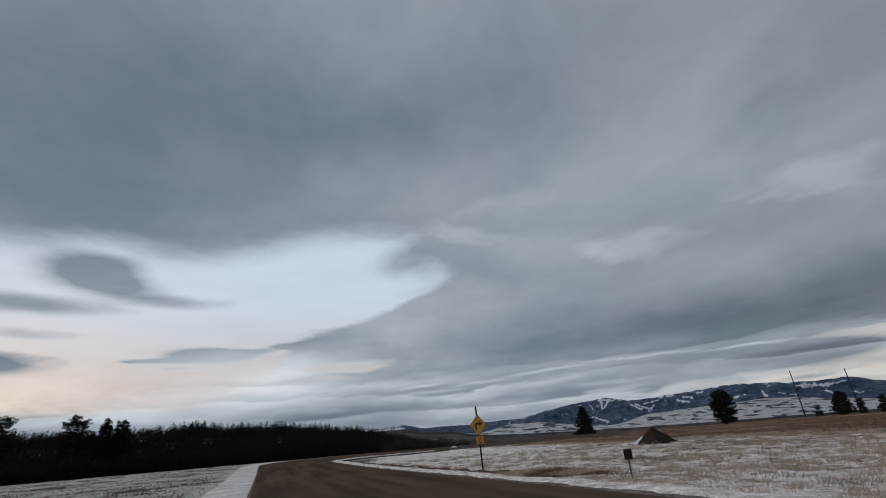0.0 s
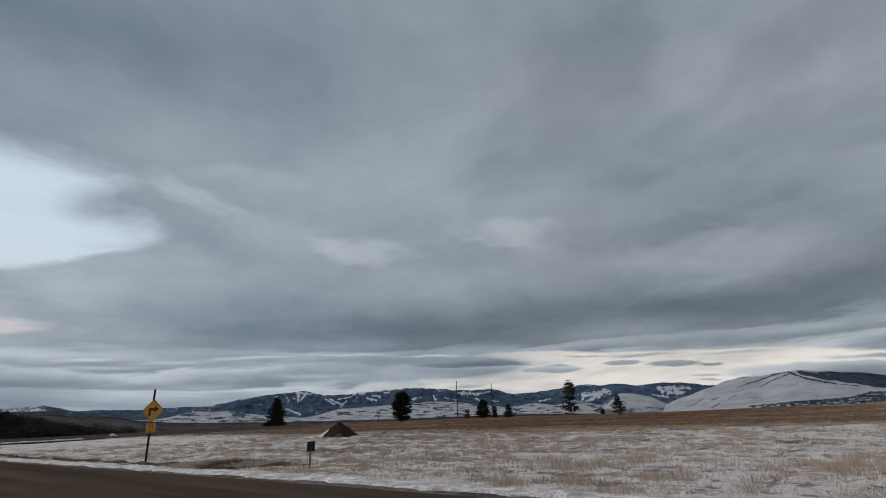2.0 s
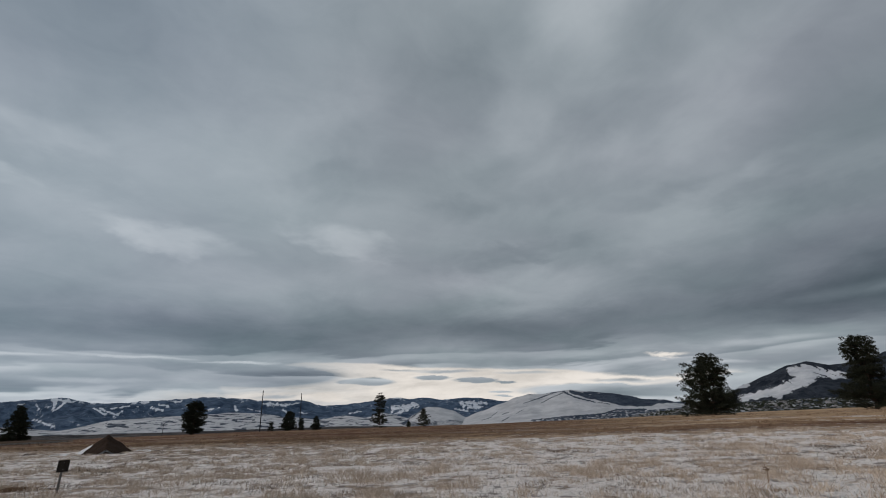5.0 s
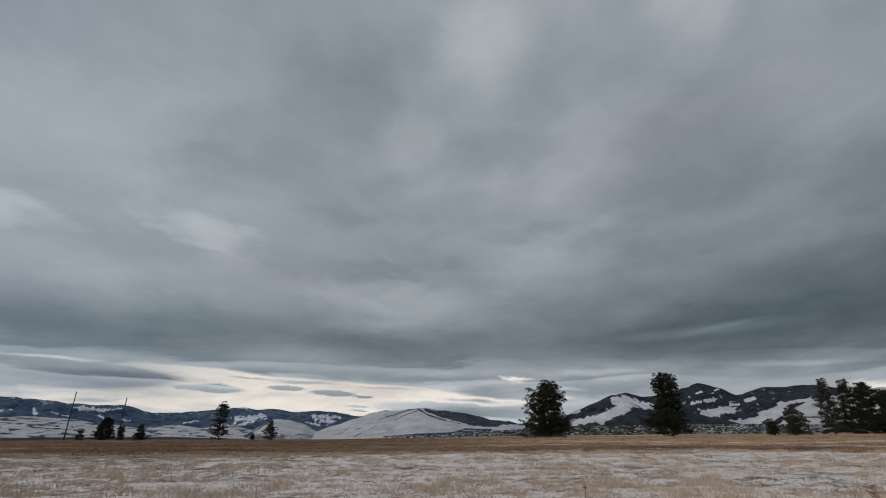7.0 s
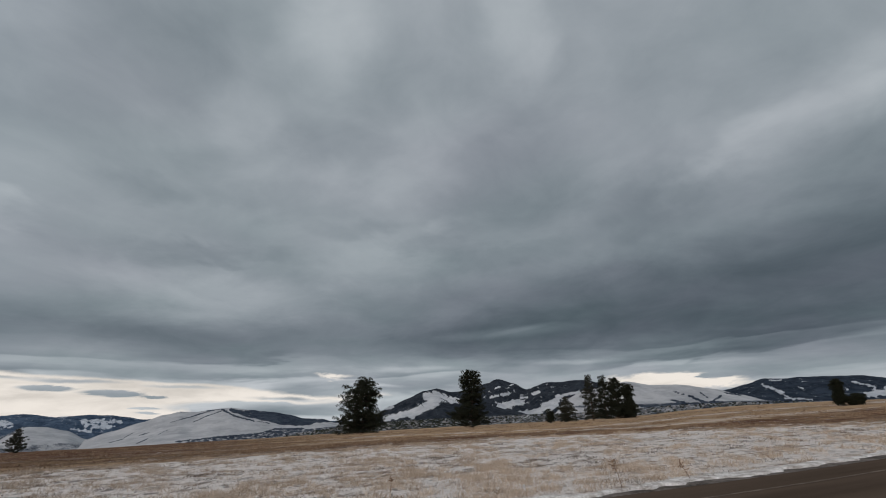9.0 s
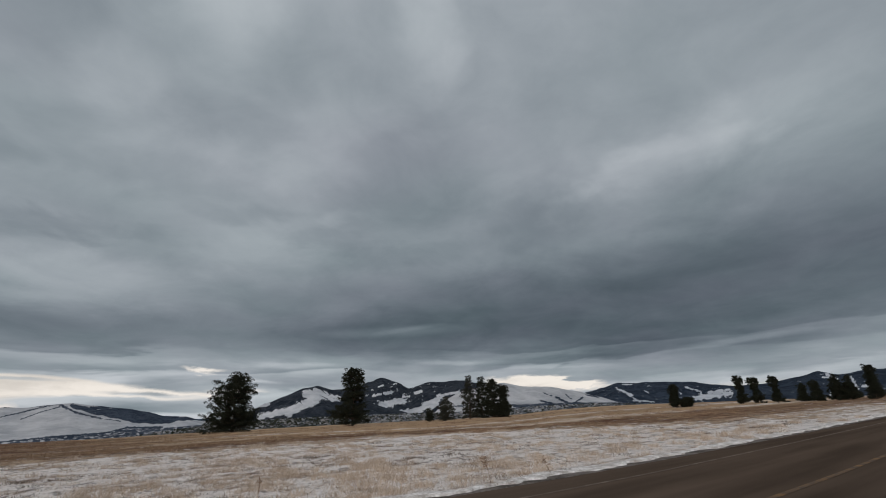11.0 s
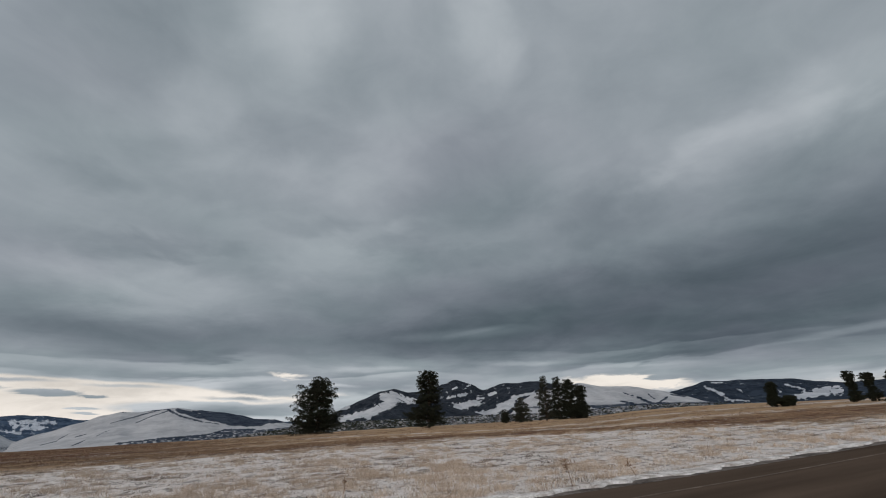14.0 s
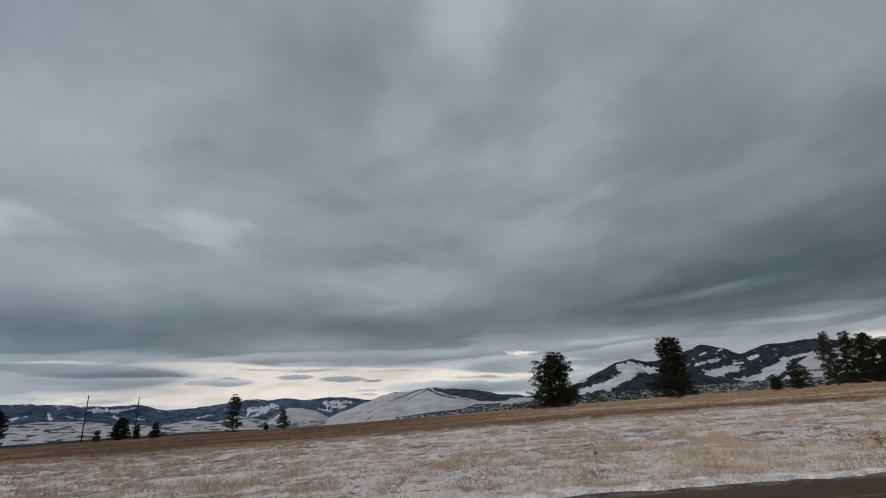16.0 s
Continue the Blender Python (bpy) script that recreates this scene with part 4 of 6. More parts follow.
range_of_hills("mountain_range", "forested mountain range coloured haze-blue, with snow on its summits", FAR_RANGE,
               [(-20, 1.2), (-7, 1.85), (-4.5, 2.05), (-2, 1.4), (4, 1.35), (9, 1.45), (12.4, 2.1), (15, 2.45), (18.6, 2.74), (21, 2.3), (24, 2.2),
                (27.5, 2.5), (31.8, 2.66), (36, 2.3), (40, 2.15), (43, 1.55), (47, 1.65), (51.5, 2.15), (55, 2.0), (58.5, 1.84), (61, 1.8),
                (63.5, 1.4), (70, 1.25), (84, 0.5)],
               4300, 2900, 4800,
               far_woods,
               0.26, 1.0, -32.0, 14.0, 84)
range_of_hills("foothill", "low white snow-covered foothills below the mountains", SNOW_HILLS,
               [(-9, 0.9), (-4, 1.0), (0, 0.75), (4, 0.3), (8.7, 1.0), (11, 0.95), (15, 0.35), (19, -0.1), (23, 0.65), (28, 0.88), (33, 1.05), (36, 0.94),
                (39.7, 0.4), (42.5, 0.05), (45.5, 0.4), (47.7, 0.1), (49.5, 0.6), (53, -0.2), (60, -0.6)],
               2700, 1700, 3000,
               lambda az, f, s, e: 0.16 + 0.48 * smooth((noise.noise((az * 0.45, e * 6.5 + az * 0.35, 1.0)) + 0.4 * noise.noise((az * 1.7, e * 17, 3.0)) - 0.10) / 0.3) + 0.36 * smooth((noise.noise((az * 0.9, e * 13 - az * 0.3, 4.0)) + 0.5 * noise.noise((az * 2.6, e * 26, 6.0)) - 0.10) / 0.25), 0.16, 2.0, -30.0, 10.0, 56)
range_of_hills("brush_hill", "grey-brown brush-covered bench below snowy hills", BENCH,
               [(-22, 1.2), (-14, 1.35), (-7, 1.4), (-4.3, 1.43), (-2, 1.0), (1, 0.75), (3.3, 0.28), (6, 0.0), (11, -0.22), (17, -0.46), (23, -0.55), (30, -0.66), (45, -0.72), (52, -0.95)],
               900, 500, 1150, lambda az, f, s, e: 0.62 - 0.3 * bump(f, 0.8, 0.1), 0.06, 3.0, -30.0, 4.0, 24)
range_of_hills("snowy_hill", "small rounded white hill", SNOW_HILLS,
               [(50.6, -1.2), (52, -0.5), (53.3, 0.32), (54.6, 1.04), (56, 0.96), (57.7, 0.59), (59.2, -0.2), (61, -1.1)],
               2100, 1500, 2400, lambda az, f, s, e: 0.14 + 0.5 * bump(az - 1.6 * e, 53.0, 0.25) + 0.35 * smooth((-0.2 - e) / 0.4) + 0.25 * noise.noise((az * 1.5, e * 3, 2.0)), 0.05, 4.0, -45.0, 10.0, 40)
def broad_hill_woods(az, f, s, e):
    """Open white slopes, a black wood behind the shoulder, rows of trees in the gullies and along the foot."""
    edge = along([(70.6, 2.3), (71.9, 1.68), (73.5, 1.15), (75.0, 0.78), (77.0, 0.30), (79.1, 0.16), (80.9, 0.45), (84, 0.3)], az) + 0.10 * noise.noise((az * 1.8, e * 2, 1.0))
    wood = smooth((e - edge) / 0.10) * smooth((az - 70.9) / 0.5)
    rim = smooth((f - 0.93) / 0.04) * bump(az, 72.3, 1.3) + 0.8 * smooth((noise.noise((az * 1.7, e * 7 + az, 6.0)) - 0.25) / 0.12) * bump(az, 73.4, 1.6) + bump(math.hypot((az - 80.6) / 0.5, (e - 0.95) / 0.22), 0.0, 1.0)
    grain = 0.10 + 0.16 * noise.noise((az * 0.9 - e * 1.2, e * 3.5, 3.0)) + 0.10 * noise.noise((az * 4 - e * 5, e * 9, 5.0))
    foot = along([(66.0, -0.95), (70.1, -0.62), (74.3, -0.47), (75.9, -0.12), (79, -0.12), (84, 0.1)], az) + 0.05 * noise.noise((az * 2.5, 0.0, 2.0))
    below = smooth((foot - e) / 0.06) * smooth((az - 65.0) / 2.0) * (0.62 + 0.5 * noise.noise((az * 2.5, e * 9, 4.0)))
    return max(grain, 0.95 * wood - 0.7 * rim * wood, 0.70 * strokes(az, e, HILL_TREES, 0.55), 0.9 * strokes(az, e, FOOT_TREES, 0.6), below)


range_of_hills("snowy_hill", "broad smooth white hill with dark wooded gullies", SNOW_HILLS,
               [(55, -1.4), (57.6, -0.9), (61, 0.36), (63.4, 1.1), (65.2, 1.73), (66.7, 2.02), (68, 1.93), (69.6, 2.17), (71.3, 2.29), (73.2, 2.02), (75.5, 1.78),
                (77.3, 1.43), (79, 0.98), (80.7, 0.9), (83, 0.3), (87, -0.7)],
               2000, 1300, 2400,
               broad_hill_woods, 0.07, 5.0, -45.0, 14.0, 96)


def hump_woods(az, f, s, e):
    """Woods on the ridge and low on the flank, an open white face with rows of trees between."""
    return 0.90 + 0.3 * noise.noise((az * 1.2, e * 4, 1.0)) - 0.95 * strokes(az, e, HUMP_SNOW, 0.45) + 0.75 * strokes(az, e, HUMP_TREES, 0.9)


def field_woods(az, f, s, e):
    """Dark woods with slanting snowfields."""
    small = smooth((noise.noise((az * 1.4, e * 4.2 - az * 0.8, 2.0)) + 0.4 * noise.noise((az * 4, e * 9, 5.0)) - 0.30) / 0.12)
    return 0.92 + 0.25 * noise.noise((az * 2.2, e * 5, 5.0)) - 0.92 * strokes(az, e, SNOWFIELDS, 0.6) - 0.38 * small


range_of_hills("wooded_hill", "steep hill with dark woods and a white open face", NEAR_HILLS,
               [(82, -0.6), (84, -0.1), (87, 1.1), (88.6, 1.97), (90.5, 2.7), (92.5, 3.5), (94, 3.73), (96, 3.15), (98.5, 2.3), (102, 1.1), (106, 0.1), (110, -0.4)],
               1500, 1000, 1800,
               hump_woods,
               0.10, 6.0, -40.0, 14.0, 84)
range_of_hills("wooded_hill", "dark wooded hills broken by white snowfields", NEAR_HILLS,
               [(90, 1.0), (95, 3.2), (98.6, 3.48), (99.9, 4.06), (101.3, 4.53), (103.2, 3.84), (104.6, 3.2), (107, 3.68), (109, 3.74), (111, 3.87), (114, 3.2), (118, 1.4), (121, 0.2)],
               2000, 1300, 2300,
               field_woods, 0.12, 7.0, -40.0, 14.0, 84)
range_of_hills("snowy_hill", "long white hillside dotted with dark brush", SNOW_HILLS,
               [(106, 0.4), (111, 2.7), (115.5, 3.42), (118, 2.9), (120.7, 2.72), (124, 2.08), (126, 1.5), (128.5, 0.7), (132, 0.2)],
               1700, 1000, 2000, lambda az, f, s, e: 0.14 + 0.28 * smooth((az - 116) / 6) * (1 - f) + 0.22 * noise.noise((az * 1.3 + e, e * 4, 3.0)) + 0.72 * strokes(az, e, SLOPE_TREES) + 0.5 * bump(e, 0.85 - 0.02 * (az - 118), 0.14), 0.06, 8.0, -36.0, 14.0, 84)
range_of_hills("mountain_range", "dark wooded ridge tinted blue for haze, with a few snow patches", RIGHT_RANGE,
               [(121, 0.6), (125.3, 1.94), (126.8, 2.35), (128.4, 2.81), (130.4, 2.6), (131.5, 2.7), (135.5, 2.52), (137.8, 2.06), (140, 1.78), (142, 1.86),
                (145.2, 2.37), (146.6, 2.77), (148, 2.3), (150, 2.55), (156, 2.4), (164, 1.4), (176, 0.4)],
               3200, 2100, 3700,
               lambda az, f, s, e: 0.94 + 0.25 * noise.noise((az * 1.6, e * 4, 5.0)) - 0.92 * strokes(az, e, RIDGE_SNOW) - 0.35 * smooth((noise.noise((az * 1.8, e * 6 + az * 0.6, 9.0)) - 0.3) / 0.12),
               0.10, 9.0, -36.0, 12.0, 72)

TOWN = [(72, -1.1), (77, -0.75), (80, -0.35), (84, 0.0), (90, 0.32), (100, 0.42), (108, 0.40), (114, 0.38), (120, 0.72), (126, 0.72), (131, 0.5), (138, 0.15)]
TOWN_FRONT, TOWN_BACK, TOWN_BASE = 520.0, 1000.0, -34.0


def town_z(az, r):
    e = along(TOWN, az)
    up = max(0.0, min(1.0, (r - TOWN_FRONT) / (TOWN_BACK - TOWN_FRONT))) ** 1.25
    return TOWN_BASE + (EYE + TOWN_BACK * math.tan(radians(e)) - TOWN_BASE) * up


range_of_hills("valley_slope", "snowy valley slope dotted with brush and houses", SNOW_HILLS, TOWN, TOWN_BACK, TOWN_FRONT, 1150,
               lambda az, f, s, e: 0.52 + 0.25 * noise.noise((az * 0.8, f * 16, 6.0)), 0.0, 10.0, TOWN_BASE, 5.0, 40)


# ---- the wooded rise on the far side of the verge ----
WOOD_TOPS = [(-90, 2.9), (-46, 2.9), (-41.4, 2.85), (-37.5, 2.7), (-35, 2.45), (-31, 2.6), (-29, 2.7), (-26, 2.9), (-23, 2.45), (-18, 2.35), (-14, 1.8), (-10, 1.35), (-8, 1.1), (-5.2, 0.5), (-2.5, -0.2), (0, -0.8), (4, -1.4)]
WOOD_TOPS = [(bearing, up - 0.14) for bearing, up in WOOD_TOPS]
WOOD_FRONT, WOOD_BACK, WOOD_BASE = 152.0, 265.0, -1.4


def wood_z(az, r):
    up = max(0.0, min(1.0, (r - WOOD_FRONT) / (WOOD_BACK - WOOD_FRONT))) ** 1.25
    return WOOD_BASE + (EYE + WOOD_BACK * math.tan(radians(along(WOOD_TOPS, az))) - WOOD_BASE) * up


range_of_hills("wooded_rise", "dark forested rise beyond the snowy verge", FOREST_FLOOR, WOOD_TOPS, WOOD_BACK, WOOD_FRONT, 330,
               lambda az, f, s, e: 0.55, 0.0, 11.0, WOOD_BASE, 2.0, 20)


# ---- trees ----
def crown_mesh(rng, tall, reach, bare, whorls, clump, leaves, droop, ragged):
    """Limbs that carry upturned puffs of needles: verts and faces of the limbs and of the needles."""
    lv, lf, nv, nf = [], [], [], []
    tiers = max(6, int(whorls * 0.85))
    for w in range(tiers):
        f = (w + rng.random() * 0.9) / tiers
        z = tall * (bare + (0.97 - bare) * f)
        arms = rng.randint(5, 7) if f < 0.9 else 4
        turn0 = rng.random() * 6.283
        for a in range(arms):
            if rng.random() < ragged * 0.38:
                continue
            turn = turn0 + 6.283 * a / arms + rng.uniform(-0.4, 0.4)
            length = max(0.25, reach(f, math.cos(turn)) * tall * rng.uniform(1.0 - ragged * 0.8, 1.0 + 0.2 * ragged))
            rise = rng.uniform(-0.1, 0.62) - droop * (1 - f)
            root = Vector((0, 0, z))
            tip = root + Vector((math.cos(turn), math.sin(turn), rise)) * length
            v, fc = tube([root, root.lerp(tip, 0.55) + Vector((0, 0, -0.07 * length)), tip], [0.035 + 0.006 * tall * (1 - f), 0.03, 0.012], 4)
            lf += [tuple(i + len(lv) for i in q) for q in fc]
            lv += v
            lobes = max(1, int(length / (clump * 0.95)) + 1)
            for p in range(lobes):
                g = 1.0 - 0.80 * p / lobes
                c = root.lerp(tip, g) + Vector((rng.gauss(0, 1), rng.gauss(0, 1), rng.gauss(0.25, 0.7))) * clump * 0.36
                big = clump * rng.uniform(0.55, 0.95)
                for _ in range(int(leaves * 8.0 * (big / clump) ** 2)):
                    o = Vector((rng.gauss(0, 1), rng.gauss(0, 1), rng.gauss(0.25, 0.8))).normalized()
                    m = c + Vector((o.x, o.y, o.z * 0.7)) * big * rng.random() ** 0.4 * 0.8
                    o = (o + Vector((rng.gauss(0, 0.35), rng.gauss(0, 0.35), rng.gauss(0.35, 0.35)))).normalized()
                    side = o.orthogonal().normalized()
                    side = (Matrix.Rotation(rng.random() * 6.283, 3, o) @ side) * rng.uniform(0.05, 0.10) * (0.6 + 0.5 * clump)
                    k = len(nv)
                    nv += [m - side, m + side, m + o * rng.uniform(0.20, 0.36) * (0.5 + 0.5 * clump)]
                    nf.append((k, k + 1, k + 2))
    return lv, lf, nv, nf


def pine(az, r, tall, reach, label, seed, bare=0.1, whorls=22, clump=0.8, leaves=14, droop=0.1, ragged=0.35, needles=None, lean=0.0, foot=None):
    """A pine: tapered trunk, limbs and a crown of needle puffs. reach(f, side): limb length over height at the share f of the height."""
    rng = random.Random(seed)
    p = polar(az, r)
    ob = thing("pine_tree", (p.x, p.y, (ground_z(p.x, p.y) if foot is None else foot) - 0.1), label, "tree", "pines beyond the field")
    ob.rotation_euler = (0, 0, radians(-az))
    sway = Vector((rng.uniform(-0.02, 0.02) + lean, rng.uniform(-0.02, 0.02), 1))
    pts = [sway * tall * f + Vector((0.02 * tall * math.sin(5 * f + seed), 0, 0)) * f for f in (0, 0.05, 0.25, 0.5, 0.75, 0.96)]
    rad = [0.024 * tall * k for k in (1.0, 0.72, 0.6, 0.42, 0.22, 0.05)]
    v, f = tube(pts, rad, 9)
    mesh_object("trunk", v, f, BARK, ob, smooth_shade=True)
    lv, lf, nv, nf = crown_mesh(rng, tall, reach, bare, whorls, clump, leaves, droop, ragged)
    tagged(mesh_object("branchwork", lv, lf, BARK, ob), kind="stuff")
    tagged(mesh_object("crown", nv, nf, needles or NEEDLES, ob, "dark green needle clumps with gaps"), kind="stuff")
    return ob


def grown(one_side, other_side):
    """A crown that grew unevenly: reach over height on its two sides."""
    return lambda f, side: along(one_side, f) * (1 - side) / 2 + along(other_side, f) * (1 + side) / 2


def oval(wide, low=0.5):
    return lambda f, side: wide * (low + (1 - low) * math.sin(math.pi * min(1, f * 0.9 + 0.12)) ** 0.8) * (1 if f < 0.85 else 0.45 + 3.6 * (1 - f))


def cone(wide, tip=0.08):
    return lambda f, side: wide * (tip + (1 - f) ** 0.8)


def tufted(wide):
    """Bushy at the foot, a thin neck, then a spreading head."""
    return lambda f, side: wide * (1.95 - 2.9 * f if f < 0.45 else 0.65 + 2.4 * (f - 0.45) if f < 0.78 else 1.44 - 2.6 * (f - 0.78)) * (1 + (0.3 if f < 0.5 else -0.25) * side)


def column(wide, foot):
    return lambda f, side: wide * (0.75 + foot * max(0, 0.4 - f) * 2.2) * (1 if f < 0.86 else 0.4 + 4.2 * (1 - f))


pine(16.0, 190, 10.2, grown([(0, 0.46), (0.15, 0.40), (0.35, 0.30), (0.6, 0.20), (0.8, 0.15), (1, 0.04)], [(0, 0.36), (0.3, 0.30), (0.5, 0.27), (0.7, 0.17), (0.85, 0.13), (1, 0.04)]), "dark cone-shaped pine standing alone on the field's crest", 3, 0.02, 26, 0.62, 13, 0.12, 0.28)
pine(29.9, 195, 11.2, grown([(0, 0.26), (0.25, 0.36), (0.55, 0.37), (0.8, 0.25), (1, 0.05)], [(0, 0.24), (0.25, 0.34), (0.5, 0.35), (0.75, 0.27), (0.92, 0.14), (1, 0.05)]), "broad bushy pine standing on the field's crest", 4, 0.02, 30, 0.62, 15, 0.05, 0.14)
pine(39.3, 195, 7.1, grown([(0, 0.55), (0.2, 0.40), (0.5, 0.28), (0.8, 0.18), (1, 0.05)], [(0, 0.40), (0.3, 0.36), (0.6, 0.28), (0.85, 0.18), (1, 0.05)]), "small dense pine beside a bare pole", 5, 0.02, 20, 0.5, 13, 0.05, 0.22)
pine(40.6, 197, 4.6, cone(0.26, 0.15), "short thick young pine", 14, 0.03, 12, 0.6, 10, 0.1, 0.3)
pine(37.5, 199, 3.6, cone(0.30, 0.2), "low straggling young pine", 15, 0.03, 9, 0.6, 8, 0.1, 0.6)
pine(42.2, 195, 5.1, grown([(0, 0.40), (0.3, 0.34), (0.7, 0.2), (1, 0.04)], [(0, 0.42), (0.3, 0.30), (0.7, 0.2), (1, 0.04)]), "small young cone-shaped pine", 6, 0.02, 16, 0.42, 12, 0.1, 0.22)
pine(49.3, 195, 13.0, grown([(0, 0.42), (0.12, 0.34), (0.3, 0.22), (0.5, 0.17), (0.75, 0.17), (0.92, 0.12), (1, 0.05)], [(0, 0.32), (0.15, 0.26), (0.3, 0.17), (0.5, 0.13), (0.7, 0.19), (0.85, 0.17), (1, 0.04)]), "tall open-branched pine with gaps in its crown", 7, 0.02, 26, 0.52, 11, 0.05, 0.62, NEEDLES_DRY)
pine(54.3, 198, 7.1, grown([(0, 0.42), (0.3, 0.42), (0.6, 0.26), (0.85, 0.10), (1, 0.03)], [(0, 0.44), (0.3, 0.40), (0.6, 0.22), (0.85, 0.10), (1, 0.03)]), "thin scrubby pine with sparse needles", 8, 0.03, 18, 0.42, 8, 0.0, 0.55, NEEDLES_DRY)
pine(52.6, 198, 2.0, oval(0.3, 0.6), "tiny dark shrub-like pine", 16, 0.03, 7, 0.4, 8, 0.0, 0.4)
pine(85.5, 150, 15.6, grown([(0, 0.56), (0.15, 0.54), (0.33, 0.42), (0.46, 0.34), (0.56, 0.44), (0.68, 0.46), (0.76, 0.22), (0.84, 0.12), (0.94, 0.13), (1, 0.06)], [(0, 0.46), (0.2, 0.38), (0.40, 0.24), (0.53, 0.24), (0.68, 0.34), (0.80, 0.28), (0.92, 0.17), (1, 0.07)]), "big dark ponderosa pine with a full ragged crown", 21, 0.01, 40, 0.98, 13, 0.06, 0.26)
pine(98.1, 150, 17.0, grown([(0, 0.42), (0.12, 0.46), (0.24, 0.42), (0.34, 0.25), (0.5, 0.18), (0.68, 0.19), (0.82, 0.22), (0.93, 0.16), (1, 0.06)], [(0, 0.30), (0.2, 0.26), (0.4, 0.22), (0.6, 0.19), (0.78, 0.20), (0.88, 0.16), (0.95, 0.08), (1, 0.04)]), "tall narrow ponderosa pine with a knobbly column crown", 22, 0.01, 36, 0.86, 15, 0.05, 0.28)
pine(111.6, 158, 13.6, cone(0.25, 0.12), "shaggy pine with layered snowy gaps between its branches", 23, 0.03, 26, 0.72, 11, 0.18, 0.55, NEEDLES_DRY)
pine(113.05, 158, 13.2, cone(0.21, 0.14), "shaggy narrow pine crowded into a clump", 24, 0.03, 28, 0.75, 12, 0.18, 0.45)
pine(114.25, 158, 12.2, column(0.17, 0.9), "dense black-green pine with a pointed top in a clump", 25, 0.01, 28, 0.95, 17, 0.1, 0.28)
pine(115.45, 159, 10.2, column(0.20, 0.8), "dense dark rounded pine at the edge of a clump", 26, 0.01, 24, 0.95, 17, 0.05, 0.25)
pine(108.8, 156, 7.3, cone(0.46, 0.08), "young pine with sparse grey-green branches", 27, 0.02, 17, 0.7, 13, 0.15, 0.45, NEEDLES_DRY)
pine(106.9, 156, 4.0, column(0.28, 0.7), "low bushy young pine", 28, 0.03, 12, 0.6, 11, 0.1, 0.35)
pine(133.9, 122, 5.0, column(0.20, 0.7), "dark round pine on the brown field", 31, 0.06, 20, 0.5, 13, 0.1, 0.3)
pine(134.9, 122, 1.9, oval(0.75, 0.8), "wide low dark pine on the brown field", 32, 0.04, 12, 0.42, 12, 0.05, 0.3)
pine(140.0, 140, 6.6, tufted(0.145), "wind-shaped pine with tufted layered crown", 33, 0.01, 26, 0.38, 10, 0.1, 0.5)
pine(141.3, 140, 6.2, tufted(0.145), "wind-shaped pine with a thin neck and tufted top", 34, 0.01, 25, 0.36, 10, 0.1, 0.55)
pine(142.9, 140, 6.1, tufted(0.145), "wind-shaped pine with tufted layered crown", 35, 0.01, 25, 0.36, 10, 0.1, 0.55)
pine(145.0, 141, 3.8, column(0.24, 0.9), "low round dark pine in a row", 36, 0.02, 16, 0.42, 12, 0.1, 0.3)
pine(146.0, 141, 4.5, column(0.24, 1.2), "dark pine in a row along the field", 37, 0.02, 18, 0.45, 12, 0.1, 0.3)
pine(147.6, 141, 5.6, cone(0.34, 0.12), "shaggy dark pine in a row along the field", 38, 0.02, 22, 0.45, 11, 0.15, 0.5)
pine(148.5, 141, 5.0, cone(0.36, 0.12), "shaggy dark pine in a row along the field", 39, 0.02, 20, 0.45, 11, 0.1, 0.5)
pine(150.2, 142, 7.2, column(0.17, 0.8), "tall dark pine in a row along the field", 40, 0.02, 24, 0.5, 12, 0.1, 0.3)
# taller trees that stand out of the woods
pine(-41.2, 170, EYE + 170 * math.tan(radians(5.15)) - wood_z(-41.2, 170), oval(0.14, 0.5), "tall thin pine standing above dark woods", 51, 0.35, 16, 0.75, 12, 0.1, 0.5, WOODS, foot=wood_z(-41.2, 170))
pine(-36.2, 170, EYE + 170 * math.tan(radians(4.95)) - wood_z(-36.2, 170), oval(0.26, 0.45), "round-topped pine standing above dark woods", 52, 0.25, 20, 0.85, 12, 0.05, 0.45, WOODS, foot=wood_z(-36.2, 170))
pine(-33.85, 170, EYE + 170 * math.tan(radians(4.65)) - wood_z(-33.85, 170), grown([(0, 0.26), (0.5, 0.19), (0.75, 0.12), (0.9, 0.06), (1, 0.03)], [(0, 0.24), (0.5, 0.14), (0.75, 0.09), (0.9, 0.06), (1, 0.03)]), "cone-shaped fir standing above dark woods", 53, 0.02, 34, 0.6, 14, 0.2, 0.15, WOODS, foot=wood_z(-33.85, 170))
pine(-32.55, 170, EYE + 170 * math.tan(radians(4.4)) - wood_z(-32.55, 170), grown([(0, 0.30), (0.5, 0.22), (0.75, 0.15), (0.92, 0.09), (1, 0.05)], [(0, 0.28), (0.5, 0.15), (0.75, 0.11), (0.92, 0.09), (1, 0.06)]), "thick fir standing above dark woods", 54, 0.02, 34, 0.65, 14, 0.2, 0.12, WOODS, foot=wood_z(-32.55, 170))


